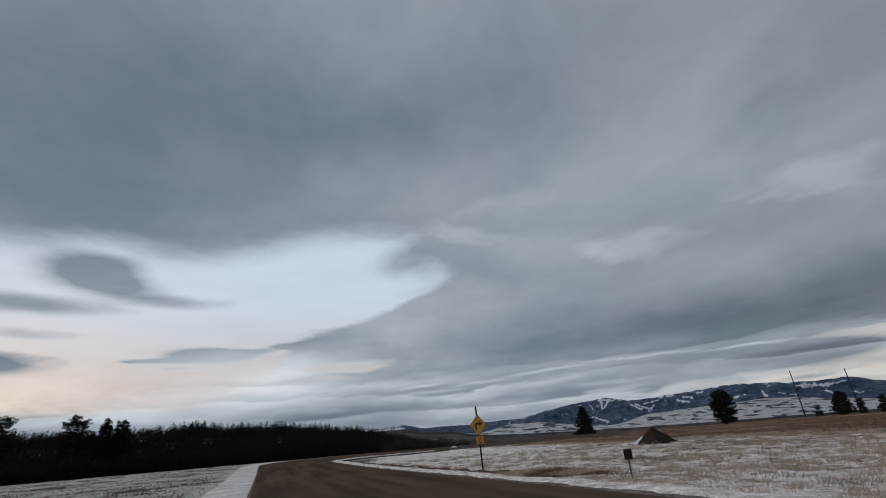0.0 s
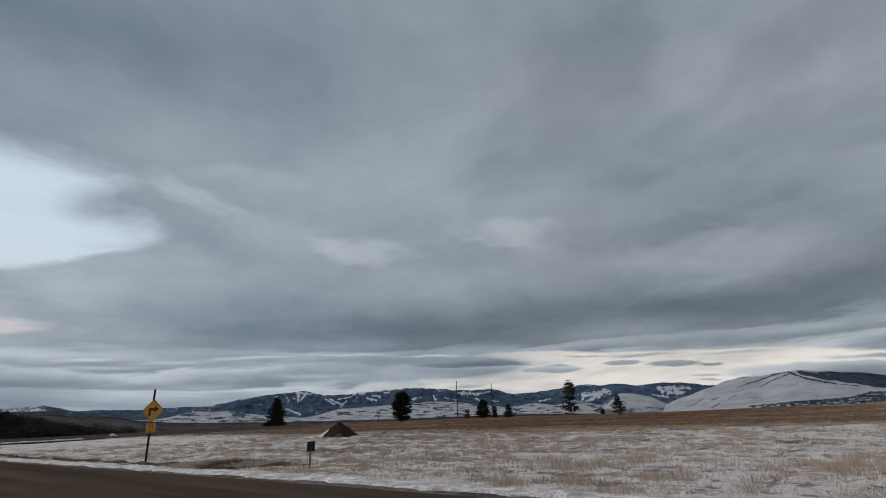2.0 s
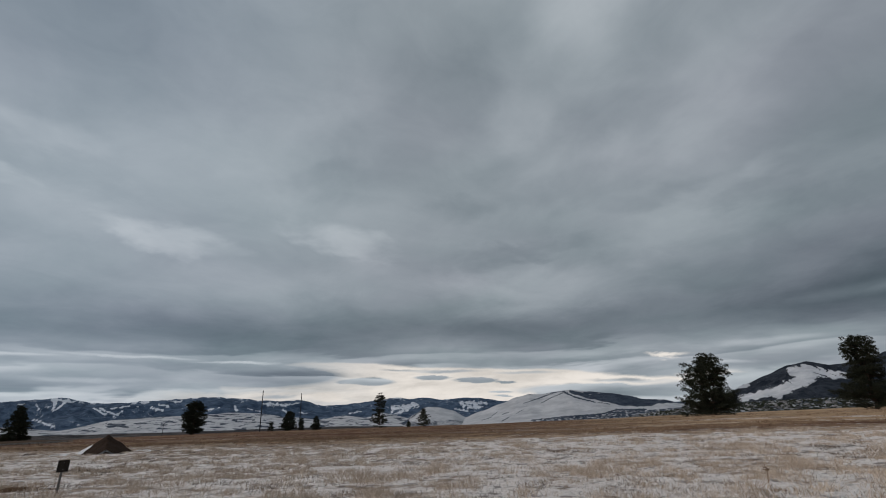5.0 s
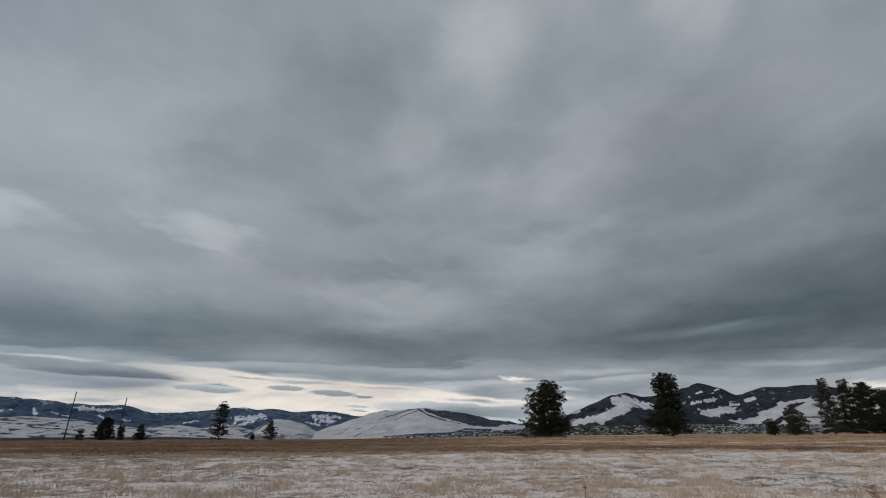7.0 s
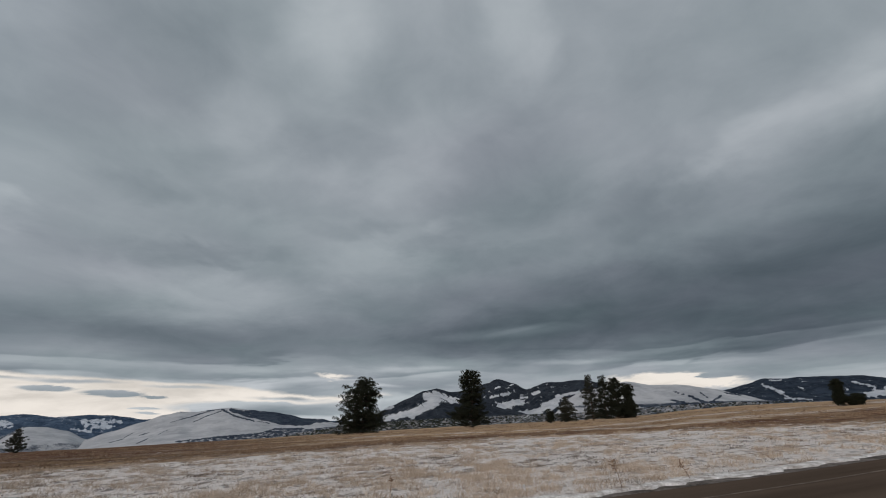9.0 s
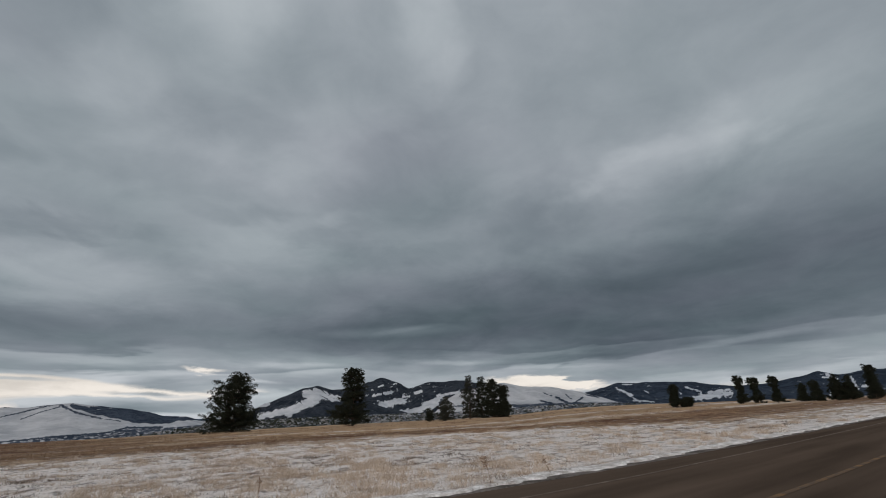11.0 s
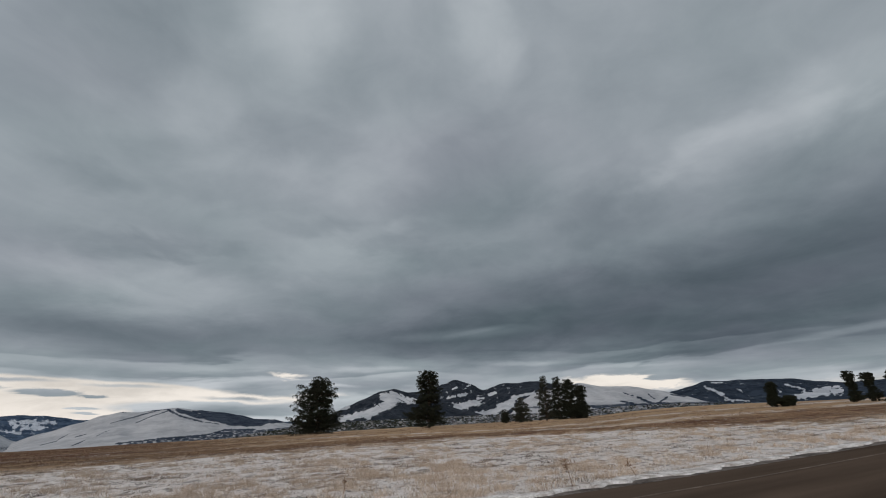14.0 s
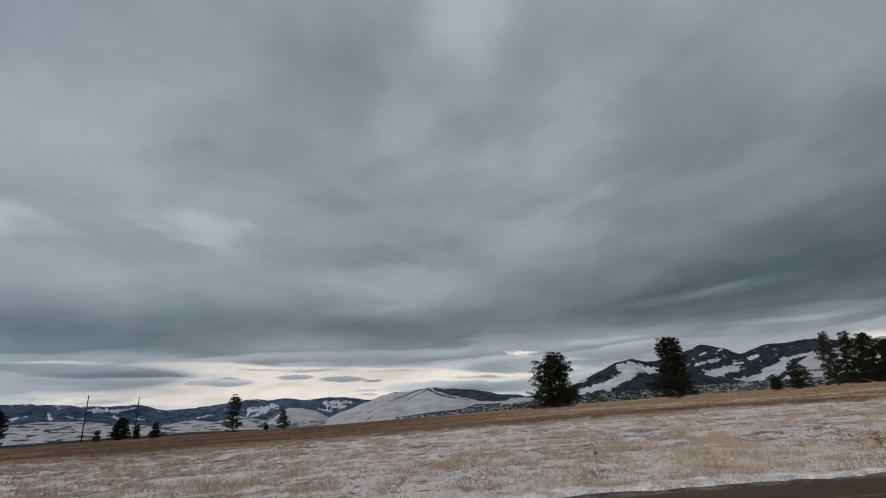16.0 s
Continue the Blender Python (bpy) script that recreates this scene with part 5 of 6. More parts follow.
def leaf_mass(name, label, category, mat, pts, leaves, seed, scale=1.0):
    """A mass of conifers from (x, y, z, height, half width, rounded top): small leaves, finer towards the tops."""
    rng = np.random.RandomState(seed)
    n = len(pts)
    base = np.array([q[:3] for q in pts])[:, None, :]
    high = np.array([q[3] for q in pts])[:, None]
    wide = np.array([q[4] for q in pts])[:, None]
    round_top = np.array([q[5] for q in pts])[:, None]
    f = 0.97 * rng.random_sample((n, leaves)) ** 0.95
    shape = np.where(round_top, np.sqrt(np.clip(1 - (1.7 * f - 0.75) ** 2, 0, 1)), (1 - f) ** 0.75 + 0.03)
    lobe = 1 + 0.30 * np.sin(f * 17 + rng.uniform(0, 6, (n, 1)))
    turn = rng.uniform(0, 6.283, (n, leaves))
    out = wide * shape * lobe * np.sqrt(rng.random_sample((n, leaves)))
    centre = base + np.stack([np.cos(turn) * out, np.sin(turn) * out, f * high], -1)
    size = scale * np.clip(1.30 - 0.85 * f, 0.45, 1.0)[..., None, None] * (0.30 + 0.045 * high)[..., None, None] * rng.uniform(0.7, 1.25, (n, leaves, 1, 1))
    tri = centre[:, :, None, :] + np.clip(rng.normal(0, 0.46, (n, leaves, 3, 3)), -0.65, 0.65) * size
    flat = tri.reshape(-1, 3)
    count = len(flat) // 3
    me = bpy.data.meshes.new(name)
    me.vertices.add(len(flat))
    me.vertices.foreach_set("co", flat.reshape(-1))
    me.loops.add(len(flat))
    me.loops.foreach_set("vertex_index", np.arange(len(flat), dtype=np.int32))
    me.polygons.add(count)
    me.polygons.foreach_set("loop_start", np.arange(0, len(flat), 3, dtype=np.int32))
    me.polygons.foreach_set("loop_total", np.full(count, 3, dtype=np.int32))
    me.materials.append(mat)
    me.update()
    me.validate()
    return tagged(new(name, me), label, category, kind="stuff")


def woods_edge():
    """Dense conifers all over the rise, thinning to a low thicket by the bend."""
    rng = np.random.RandomState(77)
    firs, low = [], []
    for i in range(5200):
        az = rng.uniform(-75, 3.0) if i % 3 else rng.uniform(-46, 0.0)
        r = rng.uniform(WOOD_FRONT - 3, WOOD_BACK + 8)
        if i % 4 == 0:
            r = rng.uniform(WOOD_BACK - 14, WOOD_BACK + 6)
        if i % 9 == 0:
            r = rng.uniform(WOOD_FRONT - 4, WOOD_FRONT + 6)
        p = polar(az, r)
        g = wood_z(az, min(r, WOOD_BACK))
        if r < WOOD_FRONT + 2:
            g = min(ground_z(p.x, p.y), 0.6) - 0.2
        u = rng.random_sample()
        high = (rng.uniform(2.6, 5.0) if u < 0.78 else rng.uniform(5.0, 6.2) if u < 0.95 else rng.uniform(5.6, 7.0)) * (1.0 if az < -14 else 1.0 + 0.02 * (-14 - az))
        if az > -10 and rng.random_sample() < (az + 10) / 6.0:
            low.append((p.x, p.y, g, high * 0.8, high * rng.uniform(0.35, 0.6), True))
        else:
            round_top = u < 0.95 and rng.random_sample() < 0.6
            firs.append((p.x, p.y, g, high, high * (rng.uniform(0.28, 0.44) if round_top else rng.uniform(0.22, 0.34)), round_top))
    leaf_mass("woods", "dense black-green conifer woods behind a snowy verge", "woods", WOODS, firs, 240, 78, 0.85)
    leaf_mass("thicket", "low grey-brown bare thicket at the end of the woods", "thicket", BRUSHWOOD, low, 120, 79)


woods_edge()


# ---- settlement at the foot of the hills ----
def settlement():
    rng = random.Random(5)
    verts, faces = [], []
    for i in range(620):
        az = rng.uniform(76, 128)
        r = rng.uniform(760, 985)
        p = polar(az, r)
        z = town_z(az, r)
        w, d, h = rng.uniform(3, 6), rng.uniform(3, 5), rng.uniform(0.9, 1.7)
        t = rng.random() * 3.14
        c, s = math.cos(t), math.sin(t)
        k = len(verts)
        for x, y, q in ((-w, -d, -2), (w, -d, -2), (w, d, -2), (-w, d, -2), (-w, -d, h), (w, -d, h), (w, d, h), (-w, d, h), (-w, 0, h * 1.7), (w, 0, h * 1.7)):
            verts.append((p.x + (x * c - y * s) * 0.5, p.y + (x * s + y * c) * 0.5, z + q))
        faces += [tuple(k + j for j in f) for f in ((0, 1, 5, 4), (1, 2, 6, 5), (2, 3, 7, 6), (3, 0, 4, 7), (4, 5, 9, 8), (6, 7, 8, 9), (5, 6, 9), (7, 4, 8))]
    tagged(mesh_object("settlement", verts, faces, HOUSE_WALL), "scattered small houses at the foot of snowy hills", "houses", kind="stuff")
    verts, faces = [], []
    for i in range(8200):
        az = rng.uniform(58, 132) if i % 4 else rng.uniform(80, 100)
        r = rng.uniform(740, 995)
        if az < 76:
            r = rng.uniform(980, 1000)
        p = polar(az, r)
        z = town_z(az, r) if az >= 76 else EYE + r * math.tan(radians(along(CREST, az) - 0.12))
        h, w = rng.uniform(0.8, 2.6), rng.uniform(0.5, 1.6)
        for lump in range(2):
            ox, oy = rng.uniform(-w, w), rng.uniform(-w, w)
            k = len(verts)
            verts.append((p.x + ox, p.y + oy, z + h * rng.uniform(0.7, 1.0)))
            for s in range(5):
                a = 1.2566 * s + rng.random()
                verts.append((p.x + ox + math.cos(a) * w, p.y + oy + math.sin(a) * w, z + h * rng.uniform(0.2, 0.6)))
            for s in range(5):
                a = 1.2566 * s
                verts.append((p.x + ox + math.cos(a) * w * 0.7, p.y + oy + math.sin(a) * w * 0.7, z - 1.0))
            for s in range(5):
                u = (s + 1) % 5
                faces += [(k, k + 1 + s, k + 1 + u), (k + 1 + s, k + 6 + s, k + 6 + u, k + 1 + u)]
    tagged(mesh_object("far_trees", verts, faces, NEEDLES), "dark trees scattered among small far houses", "trees", kind="stuff")


settlement()


def cabin(az, el, wide, label):
    """A far house on the wooded rise: walls, gabled roof, pale window."""
    r = WOOD_FRONT
    while r < WOOD_BACK and wood_z(az, r) < EYE + r * math.tan(radians(el)):
        r += 1.0
    p = polar(az, r)
    ob = thing("house", (p.x, p.y, wood_z(az, r) - 0.4), label, "house", "houses in the woods")
    ob.rotation_euler = (0, 0, radians(-az + 12))
    w, d, tall = wide / 2, wide * 0.35, 2.6
    bm = bmesh.new()
    plate(bm, [(-w, 0), (w, 0), (w, tall), (-w, tall)], -d, 2 * d)
    part("wall", bm, CABIN_WALL, ob)
    verts = [(-w - 0.3, -d - 0.4, tall - 0.1), (w + 0.3, -d - 0.4, tall - 0.1), (w + 0.3, d + 0.4, tall - 0.1), (-w - 0.3, d + 0.4, tall - 0.1), (-w - 0.3, 0, tall + 1.0), (w + 0.3, 0, tall + 1.0)]
    mesh_object("roof", verts, [(0, 1, 5, 4), (2, 3, 4, 5), (1, 2, 5), (3, 0, 4), (3, 2, 1, 0)], CABIN_ROOF, ob)
    for x0, x1 in ((-0.34, 0.06), (0.16, 0.36)):
        bm = bmesh.new()
        plate(bm, [(x0 * wide, 1.2), (x1 * wide, 1.2), (x1 * wide, 2.1), (x0 * wide, 2.1)], -d - 0.03, 0.06)
        part("window", bm, CURTAIN, ob, "pale curtained window")


# ---- signs and poles ----
def plate(bm, outline, y, thick):
    """An upright flat plate from its outline in x and z, facing -y."""
    front = [bm.verts.new((x, y, z)) for x, z in outline]
    rear = [bm.verts.new((x, y + thick, z)) for x, z in outline]
    bm.faces.new(front)
    bm.faces.new(rear[::-1])
    n = len(outline)
    for i in range(n):
        bm.faces.new((front[i], rear[i], rear[(i + 1) % n], front[(i + 1) % n]))


def rounded_diamond(half, radius):
    out = []
    for q in range(4):
        mid = math.pi / 2 * q
        c = Vector((math.cos(mid), math.sin(mid))) * (half - radius * 1.414)
        for s in range(5):
            a = mid - math.pi / 4 + math.pi / 2 * s / 4
            out.append((c.x + math.cos(a) * radius, c.y + math.sin(a) * radius))
    return out


def warning_sign():
    p = polar(4.25, 26.8)
    z0 = ground_z(p.x, p.y)
    ob = thing("warning_sign", (p.x, p.y, z0), "amber diamond turn sign with advisory plate on a dark post", "road sign")
    ob.rotation_euler = (0, radians(-1.2), radians(27))
    v, f = tube([Vector((0, 0.05, -0.3)), Vector((0, 0.05, 1.6)), Vector((0, 0.05, 3.22))], [0.045, 0.045, 0.045], 6)
    mesh_object("post", v, f, RUSTY, ob, "dark weathered post")
    cz = 2.26
    bm = bmesh.new()
    plate(bm, [(x, cz + z) for x, z in rounded_diamond(0.53, 0.045)], -0.004, 0.006)
    face = part("diamond_plate", bm, SIGN_YELLOW, ob, "amber reflective plate")
    bm = bmesh.new()
    outer, inner = rounded_diamond(0.505, 0.04), rounded_diamond(0.485, 0.035)
    a = [bm.verts.new((x, -0.008, cz + z)) for x, z in outer]
    b = [bm.verts.new((x, -0.008, cz + z)) for x, z in inner]
    for i in range(len(a)):
        j = (i + 1) % len(a)
        bm.faces.new((a[i], a[j], b[j], b[i]))
    part("border", bm, SIGN_BLACK, face, "thin black border")
    bm = bmesh.new()
    plate(bm, [(-0.20, cz - 0.24), (-0.10, cz - 0.24), (-0.10, cz + 0.02), (0.06, cz + 0.02), (0.06, cz - 0.07), (0.27, cz + 0.07), (0.06, cz + 0.21), (0.06, cz + 0.12), (-0.20, cz + 0.12)], -0.009, 0.002)
    part("arrow", bm, SIGN_BLACK, face, "black right-turn arrow")
    for bolt_z in (cz - 0.36, cz + 0.36):
        bm = bmesh.new()
        bmesh.ops.create_cone(bm, cap_ends=True, segments=8, radius1=0.016, radius2=0.012, depth=0.014, matrix=Matrix.Translation((0, -0.014, bolt_z)) @ Matrix.Rotation(radians(90), 4, "X"))
        part("bolt", bm, STEEL, face, "small steel bolt")
    bm = bmesh.new()
    plate(bm, [(-0.22, 1.31), (0.22, 1.31), (0.22, 1.70), (-0.22, 1.70)], -0.004, 0.006)
    low = part("advisory_plate", bm, SIGN_YELLOW, ob, "amber speed plate")
    text = bpy.data.curves.new("speed_text", "FONT")
    text.body, text.size, text.align_x, text.extrude = "25", 0.30, "CENTER", 0.001
    made = bpy.data.objects.new("speed_text", text)
    scene.collection.objects.link(made)
    me = bpy.data.meshes.new_from_object(made)
    bpy.data.objects.remove(made)
    me.materials.append(SIGN_BLACK)
    t = new("speed_number", me)
    t.parent = low
    t.location, t.rotation_euler = (0, -0.008, 1.45), (radians(90), 0, 0)
    bm = bmesh.new()
    plate(bm, [(-0.12, 1.36), (0.12, 1.36), (0.12, 1.395), (-0.12, 1.395)], -0.008, 0.002)
    part("small_print", bm, SIGN_BLACK, low)


warning_sign()
for c_az, c_el, c_w in ((-30.9, 2.0, 4.6), (-38.8, 1.3, 4.0), (-25.1, 1.3, 4.6), (-28.1, 1.1, 4.0), (-17.8, 0.8, 4.0)):
    cabin(c_az, c_el, c_w, "dim timber house half hidden in dark woods")


def small_sign():
    p = polar(19.8, 18.0)
    ob = thing("marker_sign", (p.x, p.y, ground_z(p.x, p.y)), "small dark square plate on a thin steel post, seen from behind", "road sign")
    ob.rotation_euler = (0, radians(1.0), radians(-20 + 35))
    bm = bmesh.new()
    for x0, x1, y0, y1 in ((-0.025, 0.025, 0.0, 0.006), (-0.025, -0.019, 0.0, 0.03), (0.019, 0.025, 0.0, 0.03)):
        plate(bm, [(x0, -0.2), (x1, -0.2), (x1, 0.84), (x0, 0.84)], y0, y1 - y0)
    part("post", bm, STEEL, ob, "thin channel post")
    bm = bmesh.new()
    plate(bm, [(-0.15, 0.53), (0.15, 0.53), (0.16, 0.54), (0.16, 0.83), (0.15, 0.84), (-0.15, 0.84), (-0.16, 0.83), (-0.16, 0.54)], -0.008, 0.006)
    part("plate", bm, RUSTY, ob, "dark square plate")
    for z in (0.60, 0.77):
        bm = bmesh.new()
        bmesh.ops.create_cone(bm, cap_ends=True, segments=8, radius1=0.012, radius2=0.012, depth=0.014, matrix=Matrix.Translation((0, -0.012, z)) @ Matrix.Rotation(radians(90), 4, "X"))
        part("bolt", bm, STEEL, ob)


small_sign()


def bare_pole(az, r, tall, lean, label):
    p = polar(az, r)
    ob = thing("bare_pole", (p.x, p.y, ground_z(p.x, p.y) - 0.2), label, "pole", "bare poles")
    pts = [Vector((lean * f * tall, 0, f * tall)) for f in (0, 0.3, 0.65, 1.0)]
    v, f = tube(pts, [0.20, 0.18, 0.16, 0.13], 10)
    mesh_object("shaft", v, f, POLE_WOOD, ob, smooth_shade=True)
    top = pts[-1]
    v, f = tube([top, top + Vector((0, 0, 0.12))], [0.10, 0.02], 10)
    mesh_object("cap", v, f, POLE_WOOD, ob)


bare_pole(36.35, 203, 15.2, 0.0, "tall bare weathered wooden pole without wires")
bare_pole(40.45, 203, 14.0, 0.0, "tall bare weathered wooden pole without wires")


def thin_post(az, r, tall):
    """A thin wooden stake far out on the crest."""
    p = polar(az, r)
    ob = thing("wooden_stake", (p.x, p.y, ground_z(p.x, p.y) - 0.2), "thin grey wooden stake on the field's crest", "stake")
    v, f = tube([Vector((0, 0, 0)), Vector((0.03, 0, tall * 0.5)), Vector((0.02, 0, tall))], [0.10, 0.085, 0.06], 7)
    mesh_object("shaft", v, f, POLE_WOOD, ob, smooth_shade=True)
    v, f = tube([Vector((0.02, 0, tall)), Vector((0.02, 0, tall + 0.08))], [0.05, 0.015], 7)
    mesh_object("tip", v, f, POLE_WOOD, ob)


thin_post(27.2, 200, 4.2)


def snow_heap(az, r, wide, tall):
    """A small heap of snow by the bend, with brush showing through."""
    p = polar(az, r)
    verts, faces = [], []
    n = 16
    for i in range(n + 1):
        for k in range(n + 1):
            x, y = (2 * i / n - 1) * wide, (2 * k / n - 1) * wide * 0.7
            d = math.hypot(x / wide, y / (wide * 0.7))
            h = tall * max(0.0, 1 - d * d) ** 1.3 * (1 + 0.5 * noise.noise((x * 1.1, y * 1.1, az))) - 0.05
            verts.append((p.x + x, p.y + y, ground_z(p.x + x, p.y + y) + h))
    for i in range(n):
        for k in range(n):
            a = i * (n + 1) + k
            faces.append((a, a + n + 1, a + n + 2, a + 1))
    tagged(mesh_object("snow_heap", verts, faces, VERGE_SNOW, smooth_shade=True), "small lumpy heap of ploughed snow by the bend", "snow heap", "snow heaps by the bend")


snow_heap(1.2, 104, 1.0, 0.7)
snow_heap(2.2, 103, 0.8, 0.35)


def earth_mound():
    """A heap of earth with a sharp ridge, snow lying on its edges."""
    p = polar(22.8, 46.5)
    ob = thing("earth_mound", (p.x, p.y, ground_z(p.x, p.y)), "peaked mound of bare brown earth edged with snow", "mound")
    ob.rotation_euler = (0, 0, radians(-22.8))
    n = 44
    for name, mat, is_snow in (("earth", EARTH, False), ("snow_cover", SNOW, True)):
        verts, faces = [], []
        for i in range(n + 1):
            for k in range(n + 1):
                x, y = -3.4 + 6.8 * i / n, -2.2 + 4.4 * k / n
                h = 1.38 * max(0.0, 1 - abs(x) / 1.9 - max(0, -y) / 3.2 - max(0, y) / 2.0) ** 1.08
                h += 0.10 * noise.noise((x * 1.6, y * 1.6, 4.0)) * min(1, h * 3) - 0.05
                if is_snow:
                    slope = 1 - max(0.0, h) / 1.38
                    side = abs(x) - 1.25 * slope - (0.12 if x < 0 else 0.3)
                    cover = side * 0.34 + 0.12 * noise.noise((x * 2.2, y * 2.2, 8.0)) + (0.02 if x < -0.3 else -0.05) - (0.2 if y < -0.6 else 0.0)
                    h += max(-0.10, min(0.06, cover - 0.05))
                verts.append((x, y, h))
        for i in range(n):
            for k in range(n):
                a = i * (n + 1) + k
                faces.append((a, a + n + 1, a + n + 2, a + 1))
        mesh_object(name, verts, faces, mat, ob, "" if not is_snow else "thin snow on the edges", True)


earth_mound()


# ---- grass ----
def grass(name, label, mat, count, az_span, r_span, tall, blades, seed, keep=None, wide=0.007, spread=0.09, clumped=-0.05):
    """Tufts of dry blades standing through the snow; one mass."""
    rng = np.random.RandomState(seed)
    az = np.radians(rng.uniform(*az_span, count))
    r0, r1 = r_span
    r = r0 * (r1 / r0) ** rng.random_sample(count) ** 0.9
    x, y = np.sin(az) * r, np.cos(az) * r
    off = 0.943 * x + 0.333 * y
    good = ((off > 9.7) | (off < -3.5)) if keep is None else keep(x, y, off)
    x, y, r = x[good], y[good], r[good]
    dens = np.array([0.7 * noise.noise((a * 0.22, b * 0.22, seed)) + 0.8 * noise.noise((a * 1.1, b * 1.1, seed)) for a, b in zip(x, y)])
    good = dens > rng.uniform(clumped, clumped + 0.5, len(x))
    x, y, r = x[good], y[good], r[good]
    z = np.array([ground_z(a, b) for a, b in zip(x, y)]) - 0.02
    n = len(x)
    size = tall * rng.uniform(0.45, 1.3, n)
    verts = np.zeros((n, blades, 3, 3))
    for b in range(blades):
        a = rng.uniform(0, 6.283, n)
        ox, oy = rng.normal(0, spread, n), rng.normal(0, spread, n)
        bend = rng.uniform(0.1, 1.1, n) * size
        h = size * rng.uniform(0.5, 1.0, n)
        w = wide * (0.6 + r / 16.0)
        face = np.arctan2(x, y)
        verts[:, b, 0] = np.stack([x + ox - np.cos(face) * w, y + oy + np.sin(face) * w, z], -1)
        verts[:, b, 1] = np.stack([x + ox + np.cos(face) * w, y + oy - np.sin(face) * w, z], -1)
        verts[:, b, 2] = np.stack([x + ox + np.cos(a) * bend, y + oy + np.sin(a) * bend, z + h], -1)
    total = n * blades
    me = bpy.data.meshes.new(name)
    me.vertices.add(total * 3)
    me.vertices.foreach_set("co", verts.reshape(-1))
    me.loops.add(total * 3)
    me.loops.foreach_set("vertex_index", np.arange(total * 3, dtype=np.int32))
    me.polygons.add(total)
    me.polygons.foreach_set("loop_start", np.arange(0, total * 3, 3, dtype=np.int32))
    me.polygons.foreach_set("loop_total", np.full(total, 3, dtype=np.int32))
    me.materials.append(mat)
    me.update()
    me.validate()
    return tagged(new(name, me), label, "grass", kind="stuff")


def in_snow(limit):
    """Keeps grass within the snowy strip beside the road, which narrows down the road."""
    def keep(x, y, off):
        back = np.clip((-24.0 - (0.943 * y - 0.333 * x)) / 23.0, 0, 1)
        return (off > 9.7) & (off + 24.0 * back * back * (3 - 2 * back) < limit)
    return keep


grass("dry_grass", "pale dry grass stalks standing through thin snow", STRAW, 13000, (-14, 156), (9, 75), 0.12, 9, 3, in_snow(42), 0.0042, 0.15)
grass("bunch_grass", "pale rounded tufts of bunch grass in thin snow", STRAW, 8000, (-12, 156), (9.2, 62), 0.13, 22, 13, in_snow(40), 0.0050, 0.16)
grass("tussock_grass", "pale straw tussocks in thin snow", STRAW, 5200, (-12, 156), (9.6, 56), 0.24, 46, 33, in_snow(42), 0.0046, 0.17, -0.15)
grass("matted_grass", "dark matted tussocks in thin snow", STUBBLE, 2600, (-12, 156), (9.6, 60), 0.12, 36, 43, in_snow(44), 0.0055, 0.22, -0.1)
grass("stubble", "dark dry stubble poking through thin snow", STUBBLE, 9000, (-14, 156), (9.2, 85), 0.08, 9, 23, in_snow(44), 0.0050, 0.20)
grass("russet_grass", "russet dry grass beyond the snow", FAR_STRAW, 12000, (4, 140), (38, 150), 0.22, 12, 5, lambda x, y, off: off + 24 * np.clip((-24 - (0.943 * y - 0.333 * x)) / 23, 0, 1) > 40, 0.008, 0.5, 0.0)
grass("verge_grass", "dull dark tufts on the snowy verge", STUBBLE, 2400, (-75, -14), (12, 140), 0.18, 34, 7, lambda x, y, off: off < -4.0, 0.007, 0.75, -0.35)


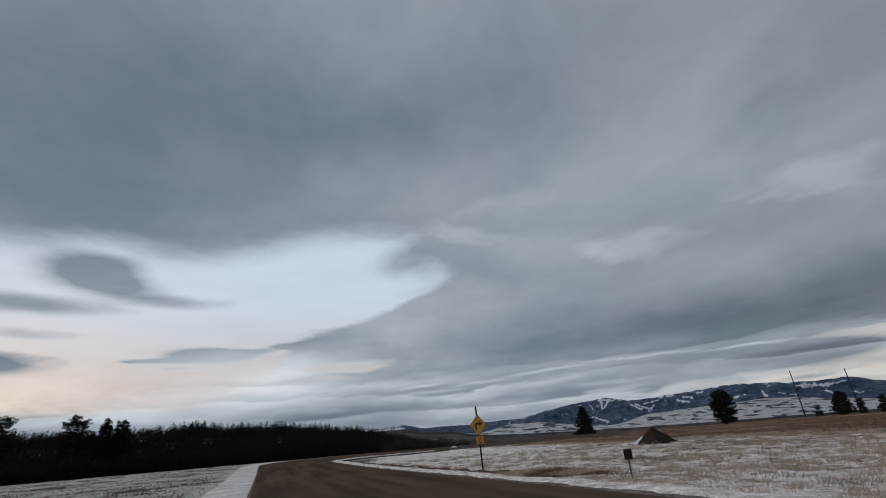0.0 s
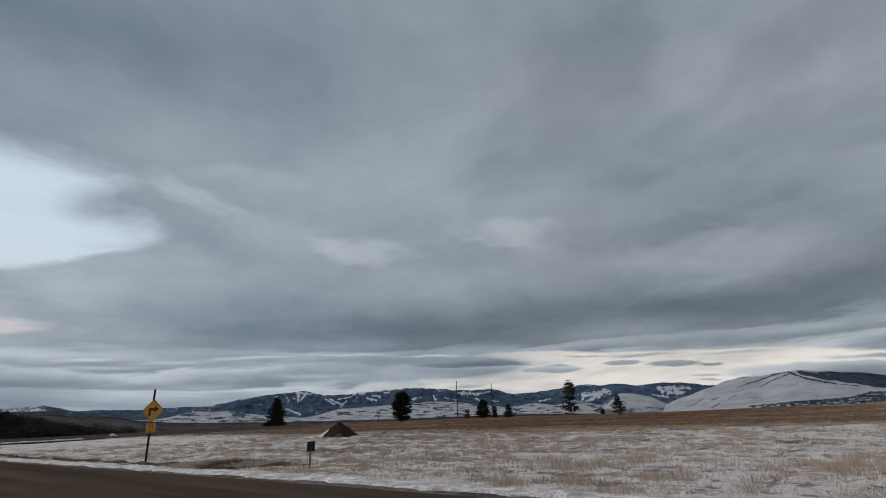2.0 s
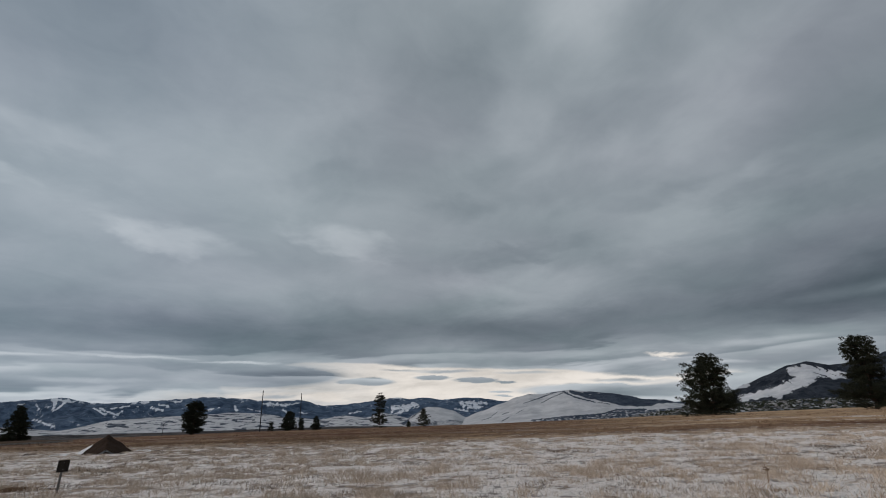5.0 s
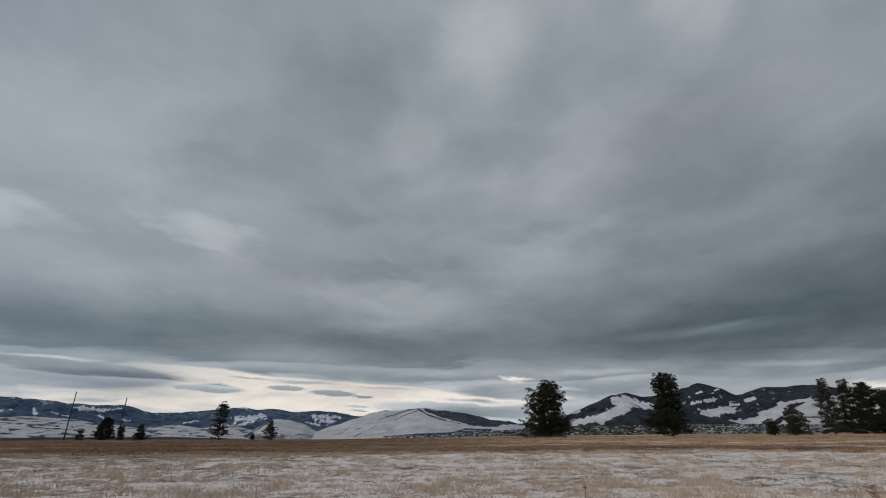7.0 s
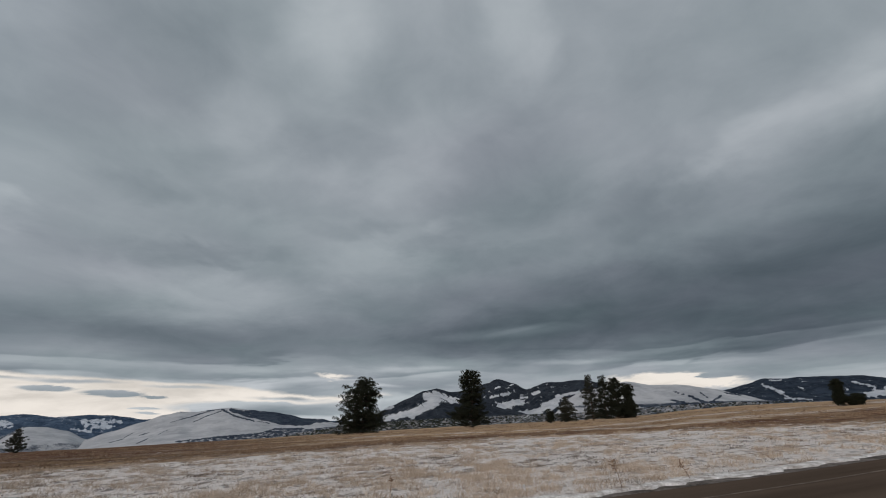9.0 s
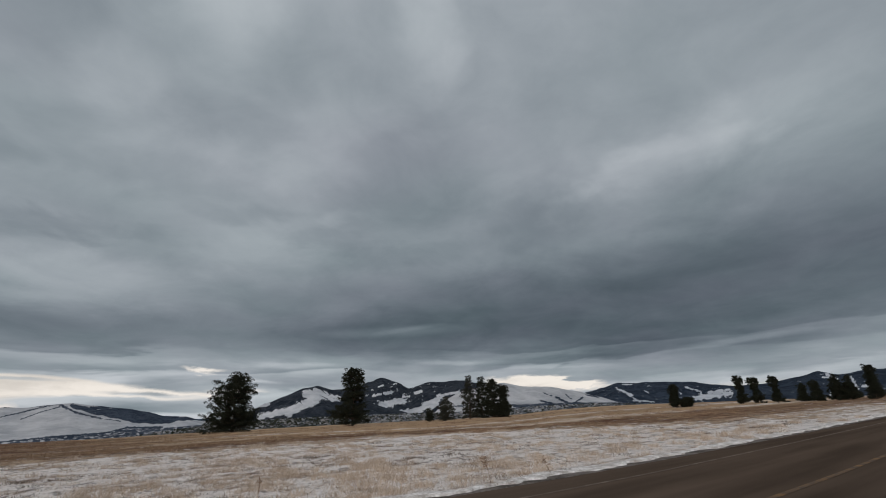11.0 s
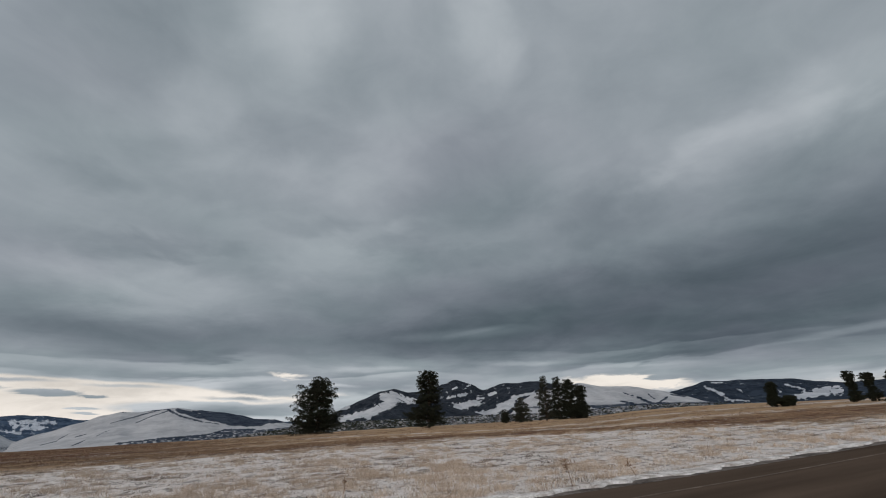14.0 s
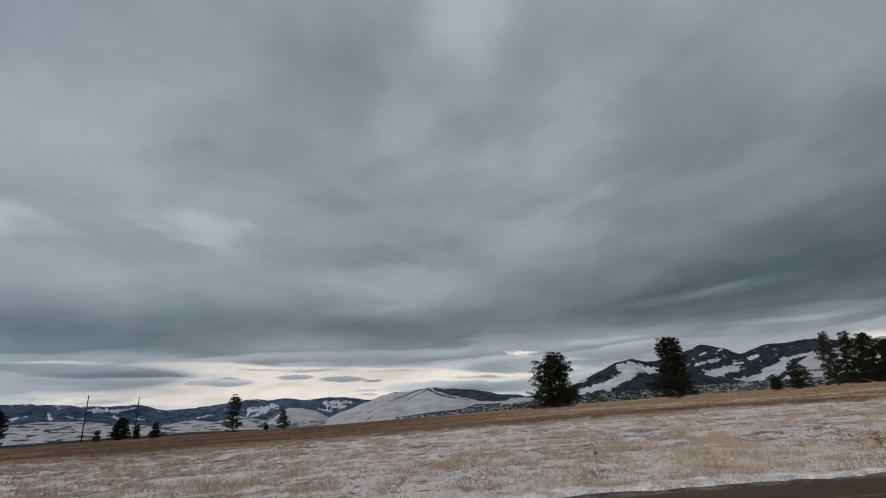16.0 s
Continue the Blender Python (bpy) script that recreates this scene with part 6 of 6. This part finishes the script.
def brush(az, r, wide, tall, count, seed, label):
    """A clump of dead brush: many thin bent stems."""
    rng = random.Random(seed)
    p = polar(az, r)
    ob = thing("brush_clump", (p.x, p.y, ground_z(p.x, p.y) - 0.03), label, "brush", "brush clumps by the road")
    verts, faces = [], []
    for _ in range(count):
        a, d = rng.random() * 6.283, rng.random() ** 0.6 * wide
        root = Vector((math.cos(a) * d, math.sin(a) * d * 0.5, 0))
        h = tall * rng.uniform(0.4, 1.0) * (1 - 0.5 * d / wide)
        bend = Vector((rng.gauss(0, 0.9), rng.gauss(0, 0.6), 0)) * h
        v, f = tube([root, root + bend * 0.4 + Vector((0, 0, h * 0.6)), root + bend + Vector((0, 0, h))], [0.008, 0.006, 0.003], 3)
        faces += [tuple(i + len(verts) for i in q) for q in f]
        verts += v
    tagged(mesh_object("brushwood", verts, faces, RUSSET if seed % 3 == 0 else STRAW, ob), kind="stuff")


for k, (b_az, b_r, b_w, b_h) in enumerate(((2.6, 26.2, 0.5, 0.3), (8.0, 22.5, 1.0, 0.62), (10.0, 21.8, 1.3, 0.82), (12.0, 21.2, 1.3, 0.8), (14.2, 20.6, 1.2, 0.62), (6.2, 23.6, 0.5, 0.3), (16.6, 20.2, 0.7, 0.36), (-8.8, 66, 1.6, 1.3))):
    brush(b_az, b_r, b_w, b_h * 0.5, 820, 90 + k, "clump of tangled brown dead brush in snow")


def tall_weed(az, r, tall, lean, seed, label, seeds=46):
    rng = random.Random(seed)
    p = polar(az, r)
    ob = thing("dry_weed", (p.x, p.y, ground_z(p.x, p.y) - 0.02), label, "weed", "tall dry weeds")
    top = Vector((lean * tall, 0, tall))
    ob.rotation_euler = (0, 0, radians(-az))
    v, f = tube([Vector((0, 0, 0)), top * 0.5 + Vector((0.01, 0, 0)), top], [0.009, 0.007, 0.005], 5)
    mesh_object("stalk", v, f, RUSSET, ob)
    verts, faces = [], []
    for i in range(seeds):
        g = rng.uniform(0.62, 1.0)
        c = top * g
        d = Vector((rng.gauss(0, 1), rng.gauss(0, 1), rng.gauss(0.5, 0.6))).normalized() * rng.uniform(0.05, 0.14)
        v, f = tube([c, c + d], [0.006, 0.012], 3)
        faces += [tuple(j + len(verts) for j in q) for q in f]
        verts += v
    mesh_object("seed_head", verts, faces, RUSSET, ob, "dry brown seed head")


tall_weed(113.5, 13.3, 0.62, -0.22, 1, "tall dry weed leaning out of the snow", 17)
tall_weed(120.2, 14.6, 0.42, -0.5, 2, "bent dry weed stalk in the snow", 10)
tall_weed(88.6, 13.4, 0.34, 0.08, 4, "thin dry reddish weed stalk in the snow", 9)
